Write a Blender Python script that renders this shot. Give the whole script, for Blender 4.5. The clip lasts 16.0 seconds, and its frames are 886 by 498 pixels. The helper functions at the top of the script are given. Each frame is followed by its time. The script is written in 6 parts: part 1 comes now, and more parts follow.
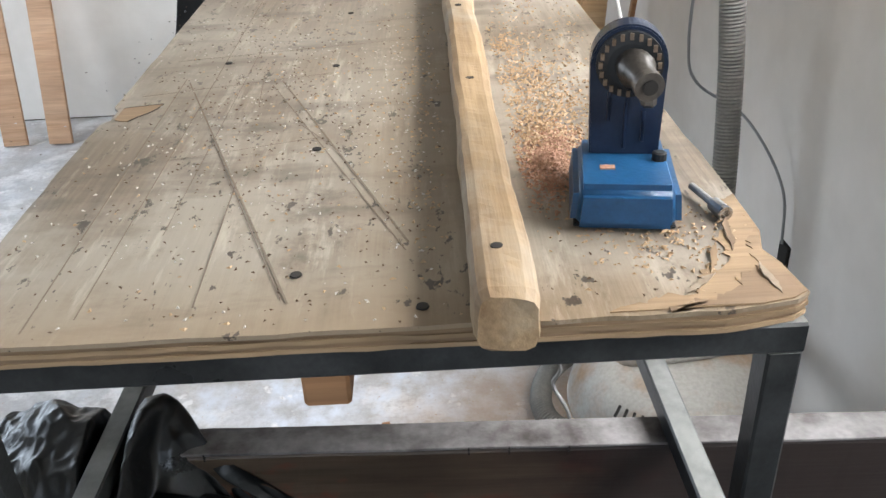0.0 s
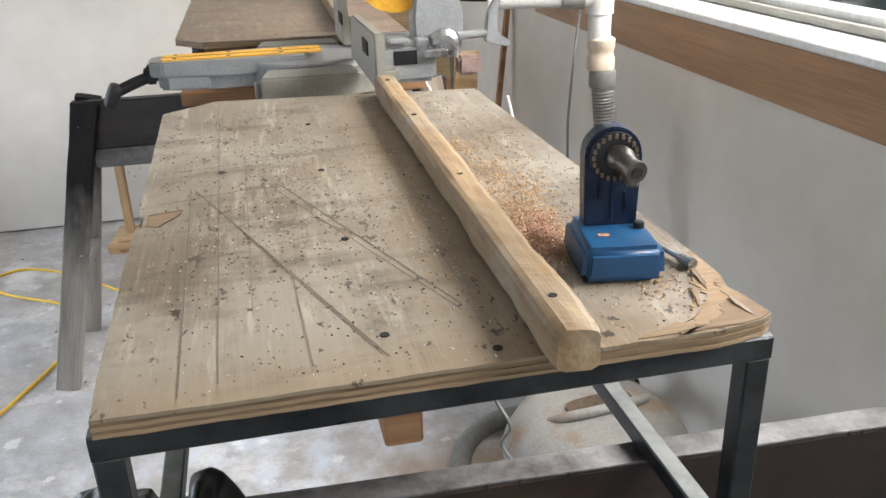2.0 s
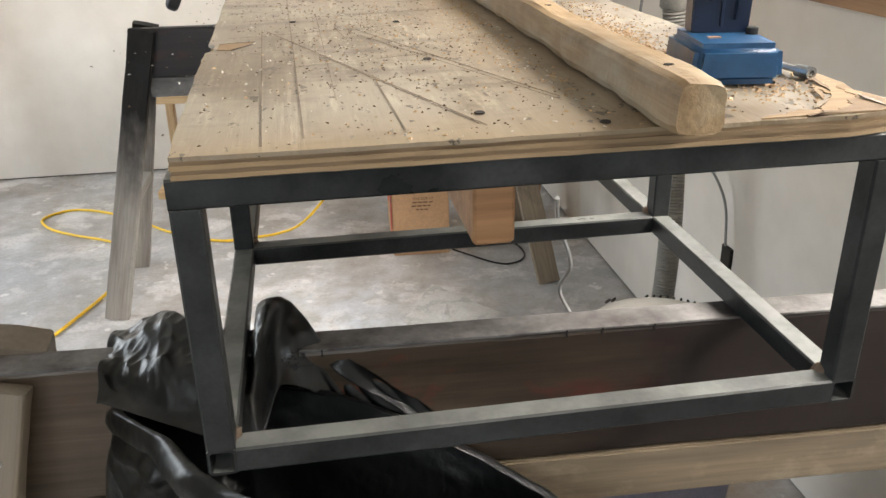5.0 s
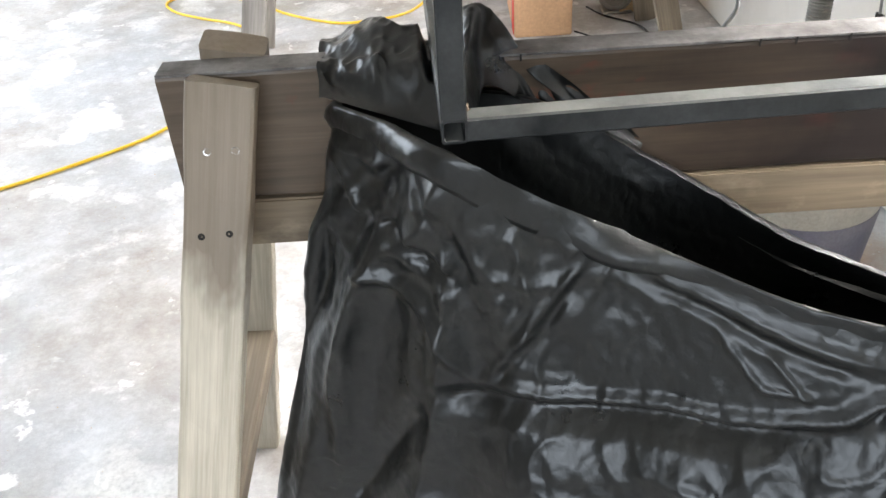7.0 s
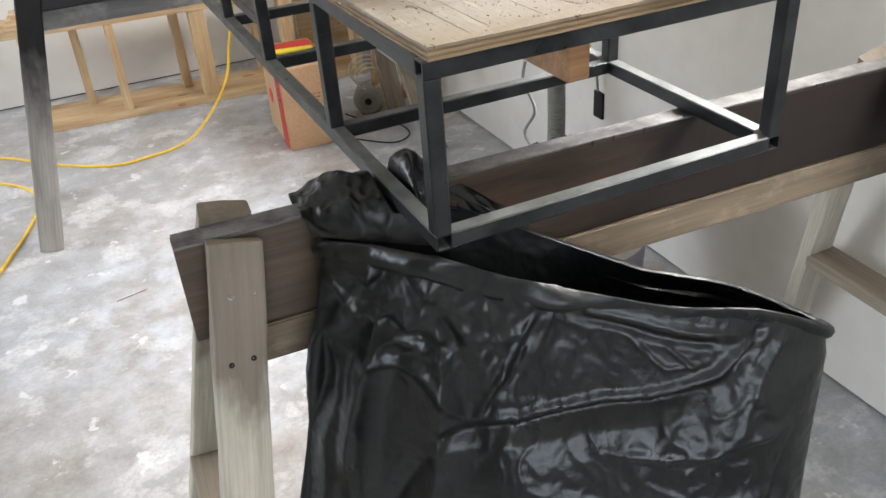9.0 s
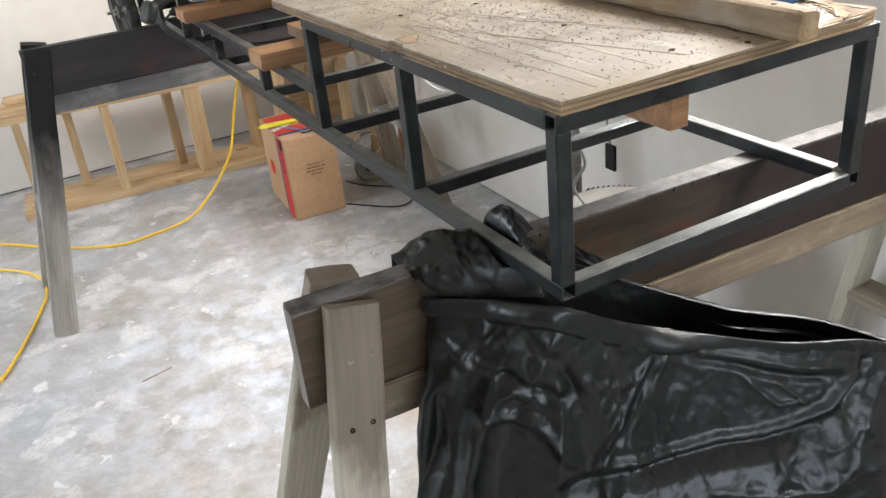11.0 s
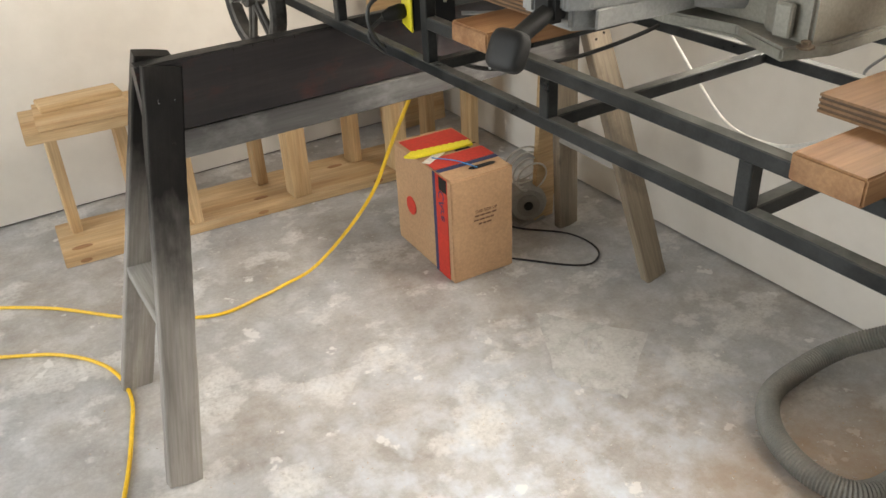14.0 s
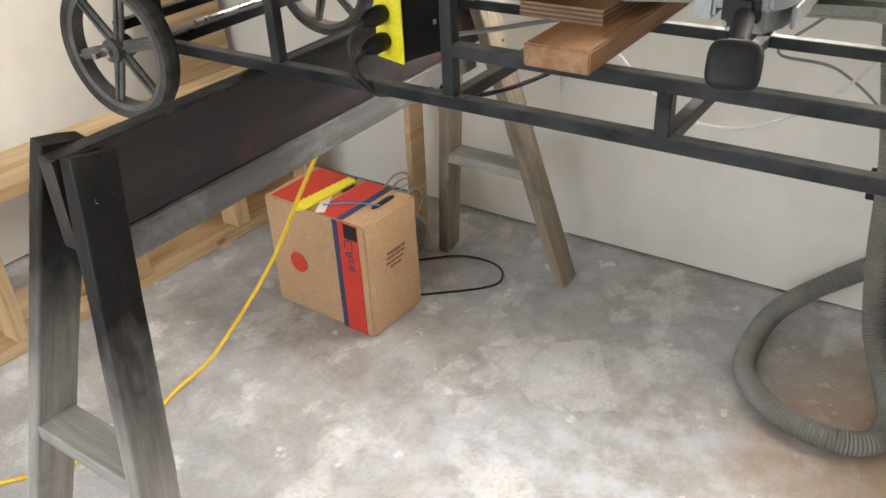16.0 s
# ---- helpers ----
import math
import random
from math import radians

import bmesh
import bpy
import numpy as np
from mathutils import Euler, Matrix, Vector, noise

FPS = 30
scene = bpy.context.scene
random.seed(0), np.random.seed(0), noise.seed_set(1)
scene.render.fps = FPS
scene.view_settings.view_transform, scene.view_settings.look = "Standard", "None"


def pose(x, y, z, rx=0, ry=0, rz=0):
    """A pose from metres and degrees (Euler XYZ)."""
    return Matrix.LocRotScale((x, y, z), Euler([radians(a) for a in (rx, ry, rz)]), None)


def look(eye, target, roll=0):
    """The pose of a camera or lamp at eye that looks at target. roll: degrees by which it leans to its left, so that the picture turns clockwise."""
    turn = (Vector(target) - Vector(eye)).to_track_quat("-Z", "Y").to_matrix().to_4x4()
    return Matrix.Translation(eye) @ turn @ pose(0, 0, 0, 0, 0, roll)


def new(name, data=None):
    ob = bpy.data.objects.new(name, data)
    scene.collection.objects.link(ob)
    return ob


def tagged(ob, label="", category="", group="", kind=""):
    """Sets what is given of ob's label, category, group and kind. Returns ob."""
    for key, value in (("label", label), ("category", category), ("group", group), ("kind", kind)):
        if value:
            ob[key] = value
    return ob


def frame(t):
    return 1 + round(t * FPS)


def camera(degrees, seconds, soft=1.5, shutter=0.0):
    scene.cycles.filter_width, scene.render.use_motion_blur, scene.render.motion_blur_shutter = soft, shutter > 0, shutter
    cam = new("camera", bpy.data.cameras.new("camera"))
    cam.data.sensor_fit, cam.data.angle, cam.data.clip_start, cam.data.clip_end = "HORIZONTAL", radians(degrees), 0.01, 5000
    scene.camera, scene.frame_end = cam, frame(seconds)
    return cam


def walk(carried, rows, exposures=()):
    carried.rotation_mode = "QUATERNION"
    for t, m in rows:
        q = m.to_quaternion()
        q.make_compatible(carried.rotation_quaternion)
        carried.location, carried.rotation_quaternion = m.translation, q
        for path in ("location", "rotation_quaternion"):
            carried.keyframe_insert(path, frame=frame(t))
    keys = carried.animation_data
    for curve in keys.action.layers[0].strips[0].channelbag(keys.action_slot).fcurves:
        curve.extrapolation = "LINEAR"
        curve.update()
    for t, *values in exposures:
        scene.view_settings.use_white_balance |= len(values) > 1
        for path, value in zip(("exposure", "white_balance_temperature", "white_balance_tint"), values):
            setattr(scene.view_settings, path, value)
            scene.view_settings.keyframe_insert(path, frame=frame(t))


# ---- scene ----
cam = camera(55.7, 16.0)
PATH = [
    (0, (0.356, -0.466, 1.642), (0.377, 1.276, 0.66), -2.6),
    (0.5, (0.225, -0.562, 1.658), (0.454, 1.213, 0.767), -1.2),
    (1, (0.174, -0.607, 1.67), (0.512, 1.179, 0.835), -1.8),
    (1.5, (0.172, -0.599, 1.686), (0.558, 1.192, 0.883), -1.9),
    (2, (0.165, -0.605, 1.699), (0.553, 1.192, 0.911), -1.8),
    (2.5, (0.146, -0.625, 1.707), (0.532, 1.176, 0.927), -1.8),
    (3, (0.141, -0.628, 1.706), (0.516, 1.18, 0.937), -2.0),
    (3.5, (0.133, -0.635, 1.671), (0.488, 1.183, 0.915), -1.1),
    (3.7, (0.126, -0.633, 1.628), (0.468, 1.187, 0.871), -0.7),
    (5.8, (0.077, -0.608, 1.478), (0.339, 1.136, 0.533), -0.5),
    (6, (0.053, -0.615, 1.465), (0.301, 1.083, 0.438), 0.2),
    (6.5, (0.059, -0.661, 1.45), (0.17, 0.99, 0.328), -1.4),
    (7, (-0.025, -0.707, 1.432), (0.018, 0.904, 0.247), -3.9),
    (7.5, (-0.242, -0.746, 1.486), (0.093, 0.814, 0.281), -4.3),
    (8, (-0.382, -0.801, 1.577), (0.257, 0.729, 0.457), -3.6),
    (8.5, (-0.393, -0.877, 1.617), (0.298, 0.675, 0.562), -4.2),
    (8.7, (-0.376, -0.902, 1.634), (0.292, 0.66, 0.579), -4.4),
    (10.8, (-0.51, -0.901, 1.654), (0.232, 0.717, 0.741), -6.7),
    (11, (-0.581, -0.816, 1.655), (0.21, 0.772, 0.732), -6.3),
    (11.5, (-0.653, -0.661, 1.638), (0.263, 0.829, 0.669), -4.0),
    (12, (-0.629, -0.495, 1.596), (0.277, 0.961, 0.567), -3.1),
    (12.5, (-0.61, -0.256, 1.597), (0.169, 1.246, 0.531), -4.9),
    (13, (-0.68, 0.008, 1.605), (0.032, 1.548, 0.546), -5.3),
    (13.5, (-0.853, 0.345, 1.642), (-0.009, 1.829, 0.6), -2.8),
    (14, (-0.892, 0.628, 1.632), (0.005, 2.092, 0.607), -2.8),
    (14.5, (-0.849, 0.924, 1.661), (0.033, 2.406, 0.649), -4.7),
    (15, (-0.907, 1.184, 1.674), (0.149, 2.555, 0.671), -3.3),
    (15.5, (-1.01, 1.364, 1.662), (0.317, 2.478, 0.664), -1.3),
    (16, (-1.19, 1.322, 1.601), (0.22, 2.298, 0.571), -2.9),
]
EXPOSURE = [(0, 0.05, 6100, 10), (3.0, -0.12, 6300, 10), (3.7, -0.16, 6300, 10), (5.8, 0.62, 7100, 10), (7.0, 0.97, 6450, 10), (8.7, 0.47, 6400, 10), (11, 0.35, 6450, 10), (11.5, 0.35, 6700, 10), (13.5, 0.2, 7300, 10), (15, 0.25, 7150, 10), (16, 0.36, 6900, 10)]
walk(cam, [(t, look(eye, target, roll)) for t, eye, target, roll in PATH], EXPOSURE)

# ---- light ----
world = bpy.data.worlds.new("world")
scene.world = world
world.use_nodes = True
wn = world.node_tree.nodes
sky = wn.new("ShaderNodeTexSky")
sky.sky_type, sky.sun_disc = 'NISHITA', False
sky.sun_elevation, sky.sun_rotation = radians(48), radians(60)
wn["Background"].inputs[1].default_value = 0.1
world.node_tree.links.new(sky.outputs[0], wn["Background"].inputs[0])


def area(name, m, sx, sy, power, colour):
    d = bpy.data.lights.new(name, 'AREA')
    d.shape, d.size, d.size_y, d.energy, d.color = 'RECTANGLE', sx, sy, power, colour
    ob = new(name, d)
    ob.matrix_world = m
    return ob


area("window_daylight", look((2.7, 0.8, 3.05), (-0.1, 1.5, 0.7)), 4.4, 1.5, 335, (1.0, 0.97, 0.93))
area("window_low_sky", look((2.9, -1.6, 4.1), (0.3, 2.4, 0.3)), 2.2, 1.4, 165, (1.0, 0.975, 0.95))
area("doorway_daylight", look((-3.25, 2.5, 1.6), (-1.7, 1.9, 0.0)), 2.8, 1.8, 85, (0.84, 0.92, 1.0))
# fill through an unseen south opening, added for highlights on the bag
area("unseen_south_fill", look((-0.7, -3.25, 1.65), (-0.2, 0.5, 0.6)), 2.6, 1.3, 40, (0.86, 0.93, 1.0))

# ---- materials ----
MATS = {}


def nodes_of(name):
    m = bpy.data.materials.new(name)
    m.use_nodes = True
    nt = m.node_tree
    return m, nt, nt.nodes, nt.links, nt.nodes["Principled BSDF"]


def noise_at(nt, vec, scale, detail=6.0, rough=0.6):
    n = nt.nodes.new("ShaderNodeTexNoise")
    n.inputs["Scale"].default_value, n.inputs["Detail"].default_value, n.inputs["Roughness"].default_value = scale, detail, rough
    nt.links.new(vec, n.inputs["Vector"])
    return n.outputs["Fac"]


def ramp(nt, fac, stops):
    r = nt.nodes.new("ShaderNodeValToRGB")
    while len(r.color_ramp.elements) < len(stops):
        r.color_ramp.elements.new(0.5)
    for e, (p, c) in zip(r.color_ramp.elements, stops):
        e.position, e.color = p, (*c, 1) if len(c) == 3 else c
    nt.links.new(fac, r.inputs[0])
    return r.outputs[0]


def mix(nt, fac, a, b, mode='MIX'):
    n = nt.nodes.new("ShaderNodeMix")
    n.data_type, n.blend_type = 'RGBA', mode
    for sock, v in ((n.inputs[0], fac), (n.inputs[6], a), (n.inputs[7], b)):
        if isinstance(v, (int, float)):
            sock.default_value = v
        elif isinstance(v, tuple):
            sock.default_value = (*v, 1)
        else:
            nt.links.new(v, sock)
    return n.outputs[2]


def bump(nt, bsdf, fac, strength, dist=0.01):
    b = nt.nodes.new("ShaderNodeBump")
    b.inputs["Strength"].default_value, b.inputs["Distance"].default_value = strength, dist
    nt.links.new(fac, b.inputs["Height"])
    nt.links.new(b.outputs[0], bsdf.inputs["Normal"])


def coords(nt, stretch=(1, 1, 1), shift=True):
    tc, mp = nt.nodes.new("ShaderNodeTexCoord"), nt.nodes.new("ShaderNodeMapping")
    nt.links.new(tc.outputs["Object"], mp.inputs["Vector"])
    mp.inputs["Scale"].default_value = stretch
    if shift:
        info, mul = nt.nodes.new("ShaderNodeObjectInfo"), nt.nodes.new("ShaderNodeMath")
        mul.operation = 'MULTIPLY'
        mul.inputs[1].default_value = 37.0
        nt.links.new(info.outputs["Random"], mul.inputs[0])
        nt.links.new(mul.outputs[0], mp.inputs["Location"])
    return mp.outputs[0]


def plain(name, c1, c2, rough=0.6, metal=0.0, scale=8.0, fine=120.0, bumpy=0.15, lo=0.35, hi=0.65, coat=0.0, vary=0.1):
    """Two-scale mottled surface."""
    m, nt, n, l, b = nodes_of(name)
    v = coords(nt)
    big, small = noise_at(nt, v, scale), noise_at(nt, v, fine, 3)
    base = ramp(nt, big, [(lo, c1), (hi, c2)])
    grey = ramp(nt, small, [(0.3, (0.82, 0.82, 0.82)), (0.7, (1.1, 1.1, 1.1))])
    l.new(mix(nt, 0.8, base, grey, 'MULTIPLY'), b.inputs["Base Color"])
    r = ramp(nt, big, [(0.3, (max(rough - vary, 0.02),) * 3), (0.7, (min(rough + vary, 1),) * 3)])
    l.new(r, b.inputs["Roughness"])
    b.inputs["Metallic"].default_value = metal
    b.inputs["Coat Weight"].default_value = coat
    if bumpy:
        bump(nt, b, small, bumpy, 0.002)
    MATS[name] = m
    return m


def wood(name, light, dark, stain=None, stain_at=(0.55, 0.75), rough=0.65, ring=9.0, grain=1.0, coat=0.0, bumpy=0.25, end_tone=None, end_tone_at=(0.30, 0.72), end_tone_most=0.95):
    """Timber whose grain runs along the local x axis."""
    m, nt, n, l, b = nodes_of(name)
    v = coords(nt, (1.2, 14, 14))
    fine = coords(nt, (6, 160, 160))
    w = noise_at(nt, v, 0.9 + ring * 0.06, 5, 0.55)
    g = noise_at(nt, fine, 1.0, 4)
    patch = noise_at(nt, coords(nt, (2.5, 6, 6)), 1.0, 5)
    mid = tuple((a + c) / 2 for a, c in zip(light, dark))
    base = ramp(nt, w, [(0.3, light), (0.5, mid), (0.68, dark)])
    base = mix(nt, 0.55 * grain, base, ramp(nt, g, [(0.3, (0.6, 0.57, 0.53)), (0.65, (1.12, 1.12, 1.12))]), 'MULTIPLY')
    base = mix(nt, 0.7, base, ramp(nt, patch, [(0.3, (0.78, 0.77, 0.76)), (0.7, (1.15, 1.15, 1.15))]), 'MULTIPLY')
    if stain:
        big = noise_at(nt, coords(nt, (3, 5, 5)), 1.3, 6, 0.65)
        base = mix(nt, ramp(nt, big, [(stain_at[0], (0, 0, 0)), (stain_at[1], (1, 1, 1))]), base, stain)
    if end_tone:
        # second tone coming in towards the +x end, edge broken by noise
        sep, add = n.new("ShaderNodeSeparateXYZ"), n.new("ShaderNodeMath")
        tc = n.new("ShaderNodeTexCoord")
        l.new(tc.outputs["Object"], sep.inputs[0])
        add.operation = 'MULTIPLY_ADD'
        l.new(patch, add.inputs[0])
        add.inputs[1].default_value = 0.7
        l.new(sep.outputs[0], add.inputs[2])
        base = mix(nt, ramp(nt, add.outputs[0], [(end_tone_at[0], (0, 0, 0)), (end_tone_at[1], (end_tone_most,) * 3)]), base, end_tone)
    l.new(base, b.inputs["Base Color"])
    l.new(ramp(nt, patch, [(0.3, (rough - 0.12,) * 3), (0.7, (min(rough + 0.12, 1),) * 3)]), b.inputs["Roughness"])
    b.inputs["Coat Weight"].default_value = coat
    b.inputs["Coat Roughness"].default_value = 0.25
    bump(nt, b, g, bumpy, 0.002)
    MATS[name] = m
    return m


pine = wood("pine", (0.66, 0.49, 0.29), (0.48, 0.30, 0.145), rough=0.6)
fir_pale = wood("fir_pale", (0.52, 0.33, 0.20), (0.40, 0.23, 0.125), rough=0.6, ring=14)
fir = wood("fir", (0.45, 0.25, 0.12), (0.26, 0.12, 0.05), rough=0.6, ring=16)
fence_wood = wood("fence_wood", (0.36, 0.25, 0.135), (0.17, 0.105, 0.05), stain=(0.30, 0.245, 0.175), stain_at=(0.5, 0.66), rough=0.65, ring=26, bumpy=0.5)
grey_wood = wood("grey_wood", (0.34, 0.28, 0.21), (0.19, 0.15, 0.11), stain=(0.12, 0.095, 0.07), rough=0.65)
horse_wood = wood("horse_wood", (0.24, 0.185, 0.125), (0.13, 0.098, 0.066), stain=(0.40, 0.33, 0.235), stain_at=(0.5, 0.7), rough=0.62)
leg_grey = wood("leg_grey", (0.42, 0.39, 0.36), (0.26, 0.24, 0.225), stain=(0.17, 0.155, 0.145), stain_at=(0.54, 0.7), rough=0.5, end_tone=(0.004, 0.003, 0.003), end_tone_at=(0.30, 0.60))
leg_pale = wood("leg_pale", (0.56, 0.52, 0.43), (0.42, 0.38, 0.30), stain=(0.36, 0.29, 0.20), stain_at=(0.60, 0.76), rough=0.6, end_tone=(0.135, 0.094, 0.062), end_tone_at=(0.58, 0.66), end_tone_most=0.75)
brace_grey = wood("brace_grey", (0.34, 0.33, 0.31), (0.24, 0.23, 0.215), stain=(0.16, 0.15, 0.14), rough=0.6)
dark_board = wood("dark_board", (0.042, 0.032, 0.034), (0.010, 0.009, 0.011), stain=(0.10, 0.024, 0.018), stain_at=(0.53, 0.70), rough=0.5, coat=0.3)
grey_board = wood("grey_board", (0.17, 0.165, 0.165), (0.09, 0.086, 0.086), stain=(0.30, 0.295, 0.29), stain_at=(0.5, 0.7), rough=0.35, coat=0.5)
stain_oak = wood("stained_trim", (0.40, 0.24, 0.13), (0.30, 0.165, 0.085), rough=0.42, coat=0.15)
horse_dark = wood("horse_dark", (0.135, 0.098, 0.068), (0.052, 0.038, 0.027), stain=(0.16, 0.035, 0.022), stain_at=(0.56, 0.67), rough=0.42, coat=0.3, end_tone=(0.013, 0.008, 0.0072), end_tone_at=(0.16, 0.46))
ply_edge = wood("ply_core", (0.27, 0.185, 0.105), (0.14, 0.088, 0.048), rough=0.75)


def ply_face(name, a, b2, dust, sawdust=None):
    m, nt, n, l, b = nodes_of(name)
    band = noise_at(nt, coords(nt, (22, 0.9, 22)), 1.0, 5, 0.6)
    fine = noise_at(nt, coords(nt, (190, 7, 190)), 1.0, 4)
    mott = noise_at(nt, coords(nt), 5.0, 8, 0.68)
    spot = noise_at(nt, coords(nt, (1, 0.5, 1)), 62.0, 4, 0.7)
    smear = noise_at(nt, coords(nt, (3, 9, 3)), 2.0, 6, 0.6)
    scuff = noise_at(nt, coords(nt, (30, 4, 30)), 1.6, 7, 0.72)
    grime = noise_at(nt, coords(nt, (1, 1, 1)), 11.0, 9, 0.75)
    base = ramp(nt, band, [(0.3, a), (0.7, b2)])
    base = mix(nt, 0.7, base, ramp(nt, fine, [(0.3, (0.55, 0.52, 0.48)), (0.62, (1.12, 1.12, 1.12))]), 'MULTIPLY')
    base = mix(nt, ramp(nt, mott, [(0.42, (0, 0, 0)), (0.58, (0.8, 0.8, 0.8))]), base, dust)
    base = mix(nt, ramp(nt, scuff, [(0.54, (0, 0, 0)), (0.66, (0.7, 0.7, 0.7))]), base, tuple(min(1, 1.35 * c) for c in dust))
    base = mix(nt, ramp(nt, smear, [(0.52, (0, 0, 0)), (0.66, (0.55, 0.55, 0.55))]), base, tuple(0.45 * c for c in b2))
    base = mix(nt, ramp(nt, grime, [(0.30, (0.7, 0.7, 0.7)), (0.44, (0, 0, 0))]), base, tuple(0.5 * c for c in b2))
    if sawdust:
        # fine sawdust lying along the fence and the front edge
        tc, sep = n.new("ShaderNodeTexCoord"), n.new("ShaderNodeSeparateXYZ")
        l.new(tc.outputs["Object"], sep.inputs[0])
        for axis, sign, lo, hi in ((0, 1.0, 0.27, 0.40), (1, -1.0, -0.075, 0.03)):
            mad, wob = n.new("ShaderNodeMath"), n.new("ShaderNodeMath")
            mad.operation = wob.operation = 'MULTIPLY_ADD'
            l.new(mott, wob.inputs[0])
            wob.inputs[1].default_value, wob.inputs[2].default_value = 0.16, -0.08
            l.new(sep.outputs[axis], mad.inputs[0])
            mad.inputs[1].default_value = sign
            l.new(wob.outputs[0], mad.inputs[2])
            fac = range_of(nt, mad.outputs[0], lo, hi, 0.6)
            if axis == 0:
                fac = mix(nt, 1.0, fac, range_of(nt, sep.outputs[0], 0.43, 0.40, 1.0), 'MULTIPLY')
            base = mix(nt, fac, base, sawdust)
    base = mix(nt, ramp(nt, spot, [(0.62, (0, 0, 0)), (0.645, (0.92, 0.92, 0.92))]), base, (0.04, 0.029, 0.02))
    l.new(base, b.inputs["Base Color"])
    l.new(ramp(nt, mott, [(0.35, (0.30,) * 3), (0.65, (0.52,) * 3)]), b.inputs["Roughness"])
    bump(nt, b, fine, 0.22, 0.002)
    return m


def range_of(nt, value, lo, hi, top):
    """0 at lo rising to top at hi."""
    r = nt.nodes.new("ShaderNodeMapRange")
    r.inputs["From Min"].default_value, r.inputs["From Max"].default_value, r.inputs["To Max"].default_value = lo, hi, top
    nt.links.new(value, r.inputs["Value"])
    return r.outputs[0]


worn_ply = ply_face("worn_plywood", (0.215, 0.170, 0.120), (0.132, 0.104, 0.073), (0.295, 0.262, 0.213), (0.225, 0.155, 0.083))
brown_ply = ply_face("brown_plywood", (0.20, 0.135, 0.085), (0.14, 0.09, 0.055), (0.26, 0.20, 0.145))
fir_ply = wood("brown_plywood_pad", (0.30, 0.17, 0.085), (0.2, 0.105, 0.05), rough=0.6)
fir_dark = wood("dark_brown_cleat", (0.12, 0.07, 0.035), (0.08, 0.045, 0.022), rough=0.6)

steel = plain("raw_steel_tube", (0.016, 0.0175, 0.018), (0.043, 0.045, 0.046), 0.36, 0.35, 14, 200, 0.1)


def dust_and_sheen_on_top(m, colour, amount=0.8):
    """Settled dust and painted skylight sheen on upward faces."""
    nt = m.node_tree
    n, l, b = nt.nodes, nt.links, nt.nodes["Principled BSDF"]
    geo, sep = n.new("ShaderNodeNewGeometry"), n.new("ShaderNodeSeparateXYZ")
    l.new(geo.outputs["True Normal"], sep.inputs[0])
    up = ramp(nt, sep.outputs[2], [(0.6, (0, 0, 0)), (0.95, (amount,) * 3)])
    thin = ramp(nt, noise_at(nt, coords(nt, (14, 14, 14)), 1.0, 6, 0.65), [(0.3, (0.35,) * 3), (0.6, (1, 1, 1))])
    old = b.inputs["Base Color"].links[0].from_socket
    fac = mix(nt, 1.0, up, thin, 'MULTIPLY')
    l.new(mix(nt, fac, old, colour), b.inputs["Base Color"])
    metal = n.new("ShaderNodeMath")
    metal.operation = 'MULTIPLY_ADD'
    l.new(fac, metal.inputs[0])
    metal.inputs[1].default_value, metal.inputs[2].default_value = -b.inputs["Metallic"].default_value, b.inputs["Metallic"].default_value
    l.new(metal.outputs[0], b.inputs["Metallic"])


dust_and_sheen_on_top(steel, (0.26, 0.265, 0.25))
bare_steel = plain("bright_steel", (0.45, 0.45, 0.46), (0.6, 0.6, 0.6), 0.3, 1.0, 20, 220, 0.05)
rust_weld = plain("rusty_weld", (0.12, 0.08, 0.05), (0.2, 0.15, 0.11), 0.7, 0.4, 60, 300, 0.4)
chuck_steel = plain("greasy_steel", (0.06, 0.052, 0.045), (0.13, 0.115, 0.10), 0.4, 0.6, 40, 250, 0.2)
flap_mat = plain("caked_flap", (0.2, 0.13, 0.11), (0.3, 0.22, 0.19), 0.8, 0, 40, 200, 0.3)
cast_grey = plain("cast_aluminium", (0.25, 0.24, 0.21), (0.33, 0.32, 0.28), 0.5, 0.25, 10, 180, 0.1)
pale_cast = plain("pale_cast_metal", (0.25, 0.255, 0.255), (0.33, 0.335, 0.33), 0.42, 0.3, 10, 180, 0.08)
yellow_plastic = plain("yellow_plastic", (0.72, 0.36, 0.02), (0.82, 0.46, 0.05), 0.45, 0, 14, 150, 0.08)
cord_yellow = plain("yellow_cord_jacket", (0.78, 0.47, 0.02), (0.86, 0.56, 0.04), 0.42, 0, 20, 150, 0.05)
tag_yellow = plain("bright_yellow_plastic", (0.82, 0.70, 0.02), (0.88, 0.76, 0.05), 0.4, 0, 20, 150, 0.05)
black_plastic = plain("black_plastic", (0.006, 0.006, 0.0065), (0.014, 0.014, 0.014), 0.55, 0, 14, 220, 0.1)
rubber = plain("dusty_rubber", (0.025, 0.024, 0.023), (0.09, 0.085, 0.08), 0.8, 0, 12, 120, 0.4)
wheel_rim = plain("dusty_wheel_rim", (0.06, 0.055, 0.05), (0.15, 0.135, 0.12), 0.65, 0, 14, 150, 0.15)
blue_plastic = plain("blue_plastic", (0.008, 0.05, 0.125), (0.012, 0.075, 0.175), 0.38, 0, 18, 260, 0.12)
navy_plastic = plain("navy_plastic", (0.004, 0.010, 0.028), (0.008, 0.018, 0.045), 0.35, 0, 18, 260, 0.1)
cardboard = plain("cardboard", (0.46, 0.28, 0.155), (0.52, 0.325, 0.185), 0.8, 0, 5, 90, 0.1)
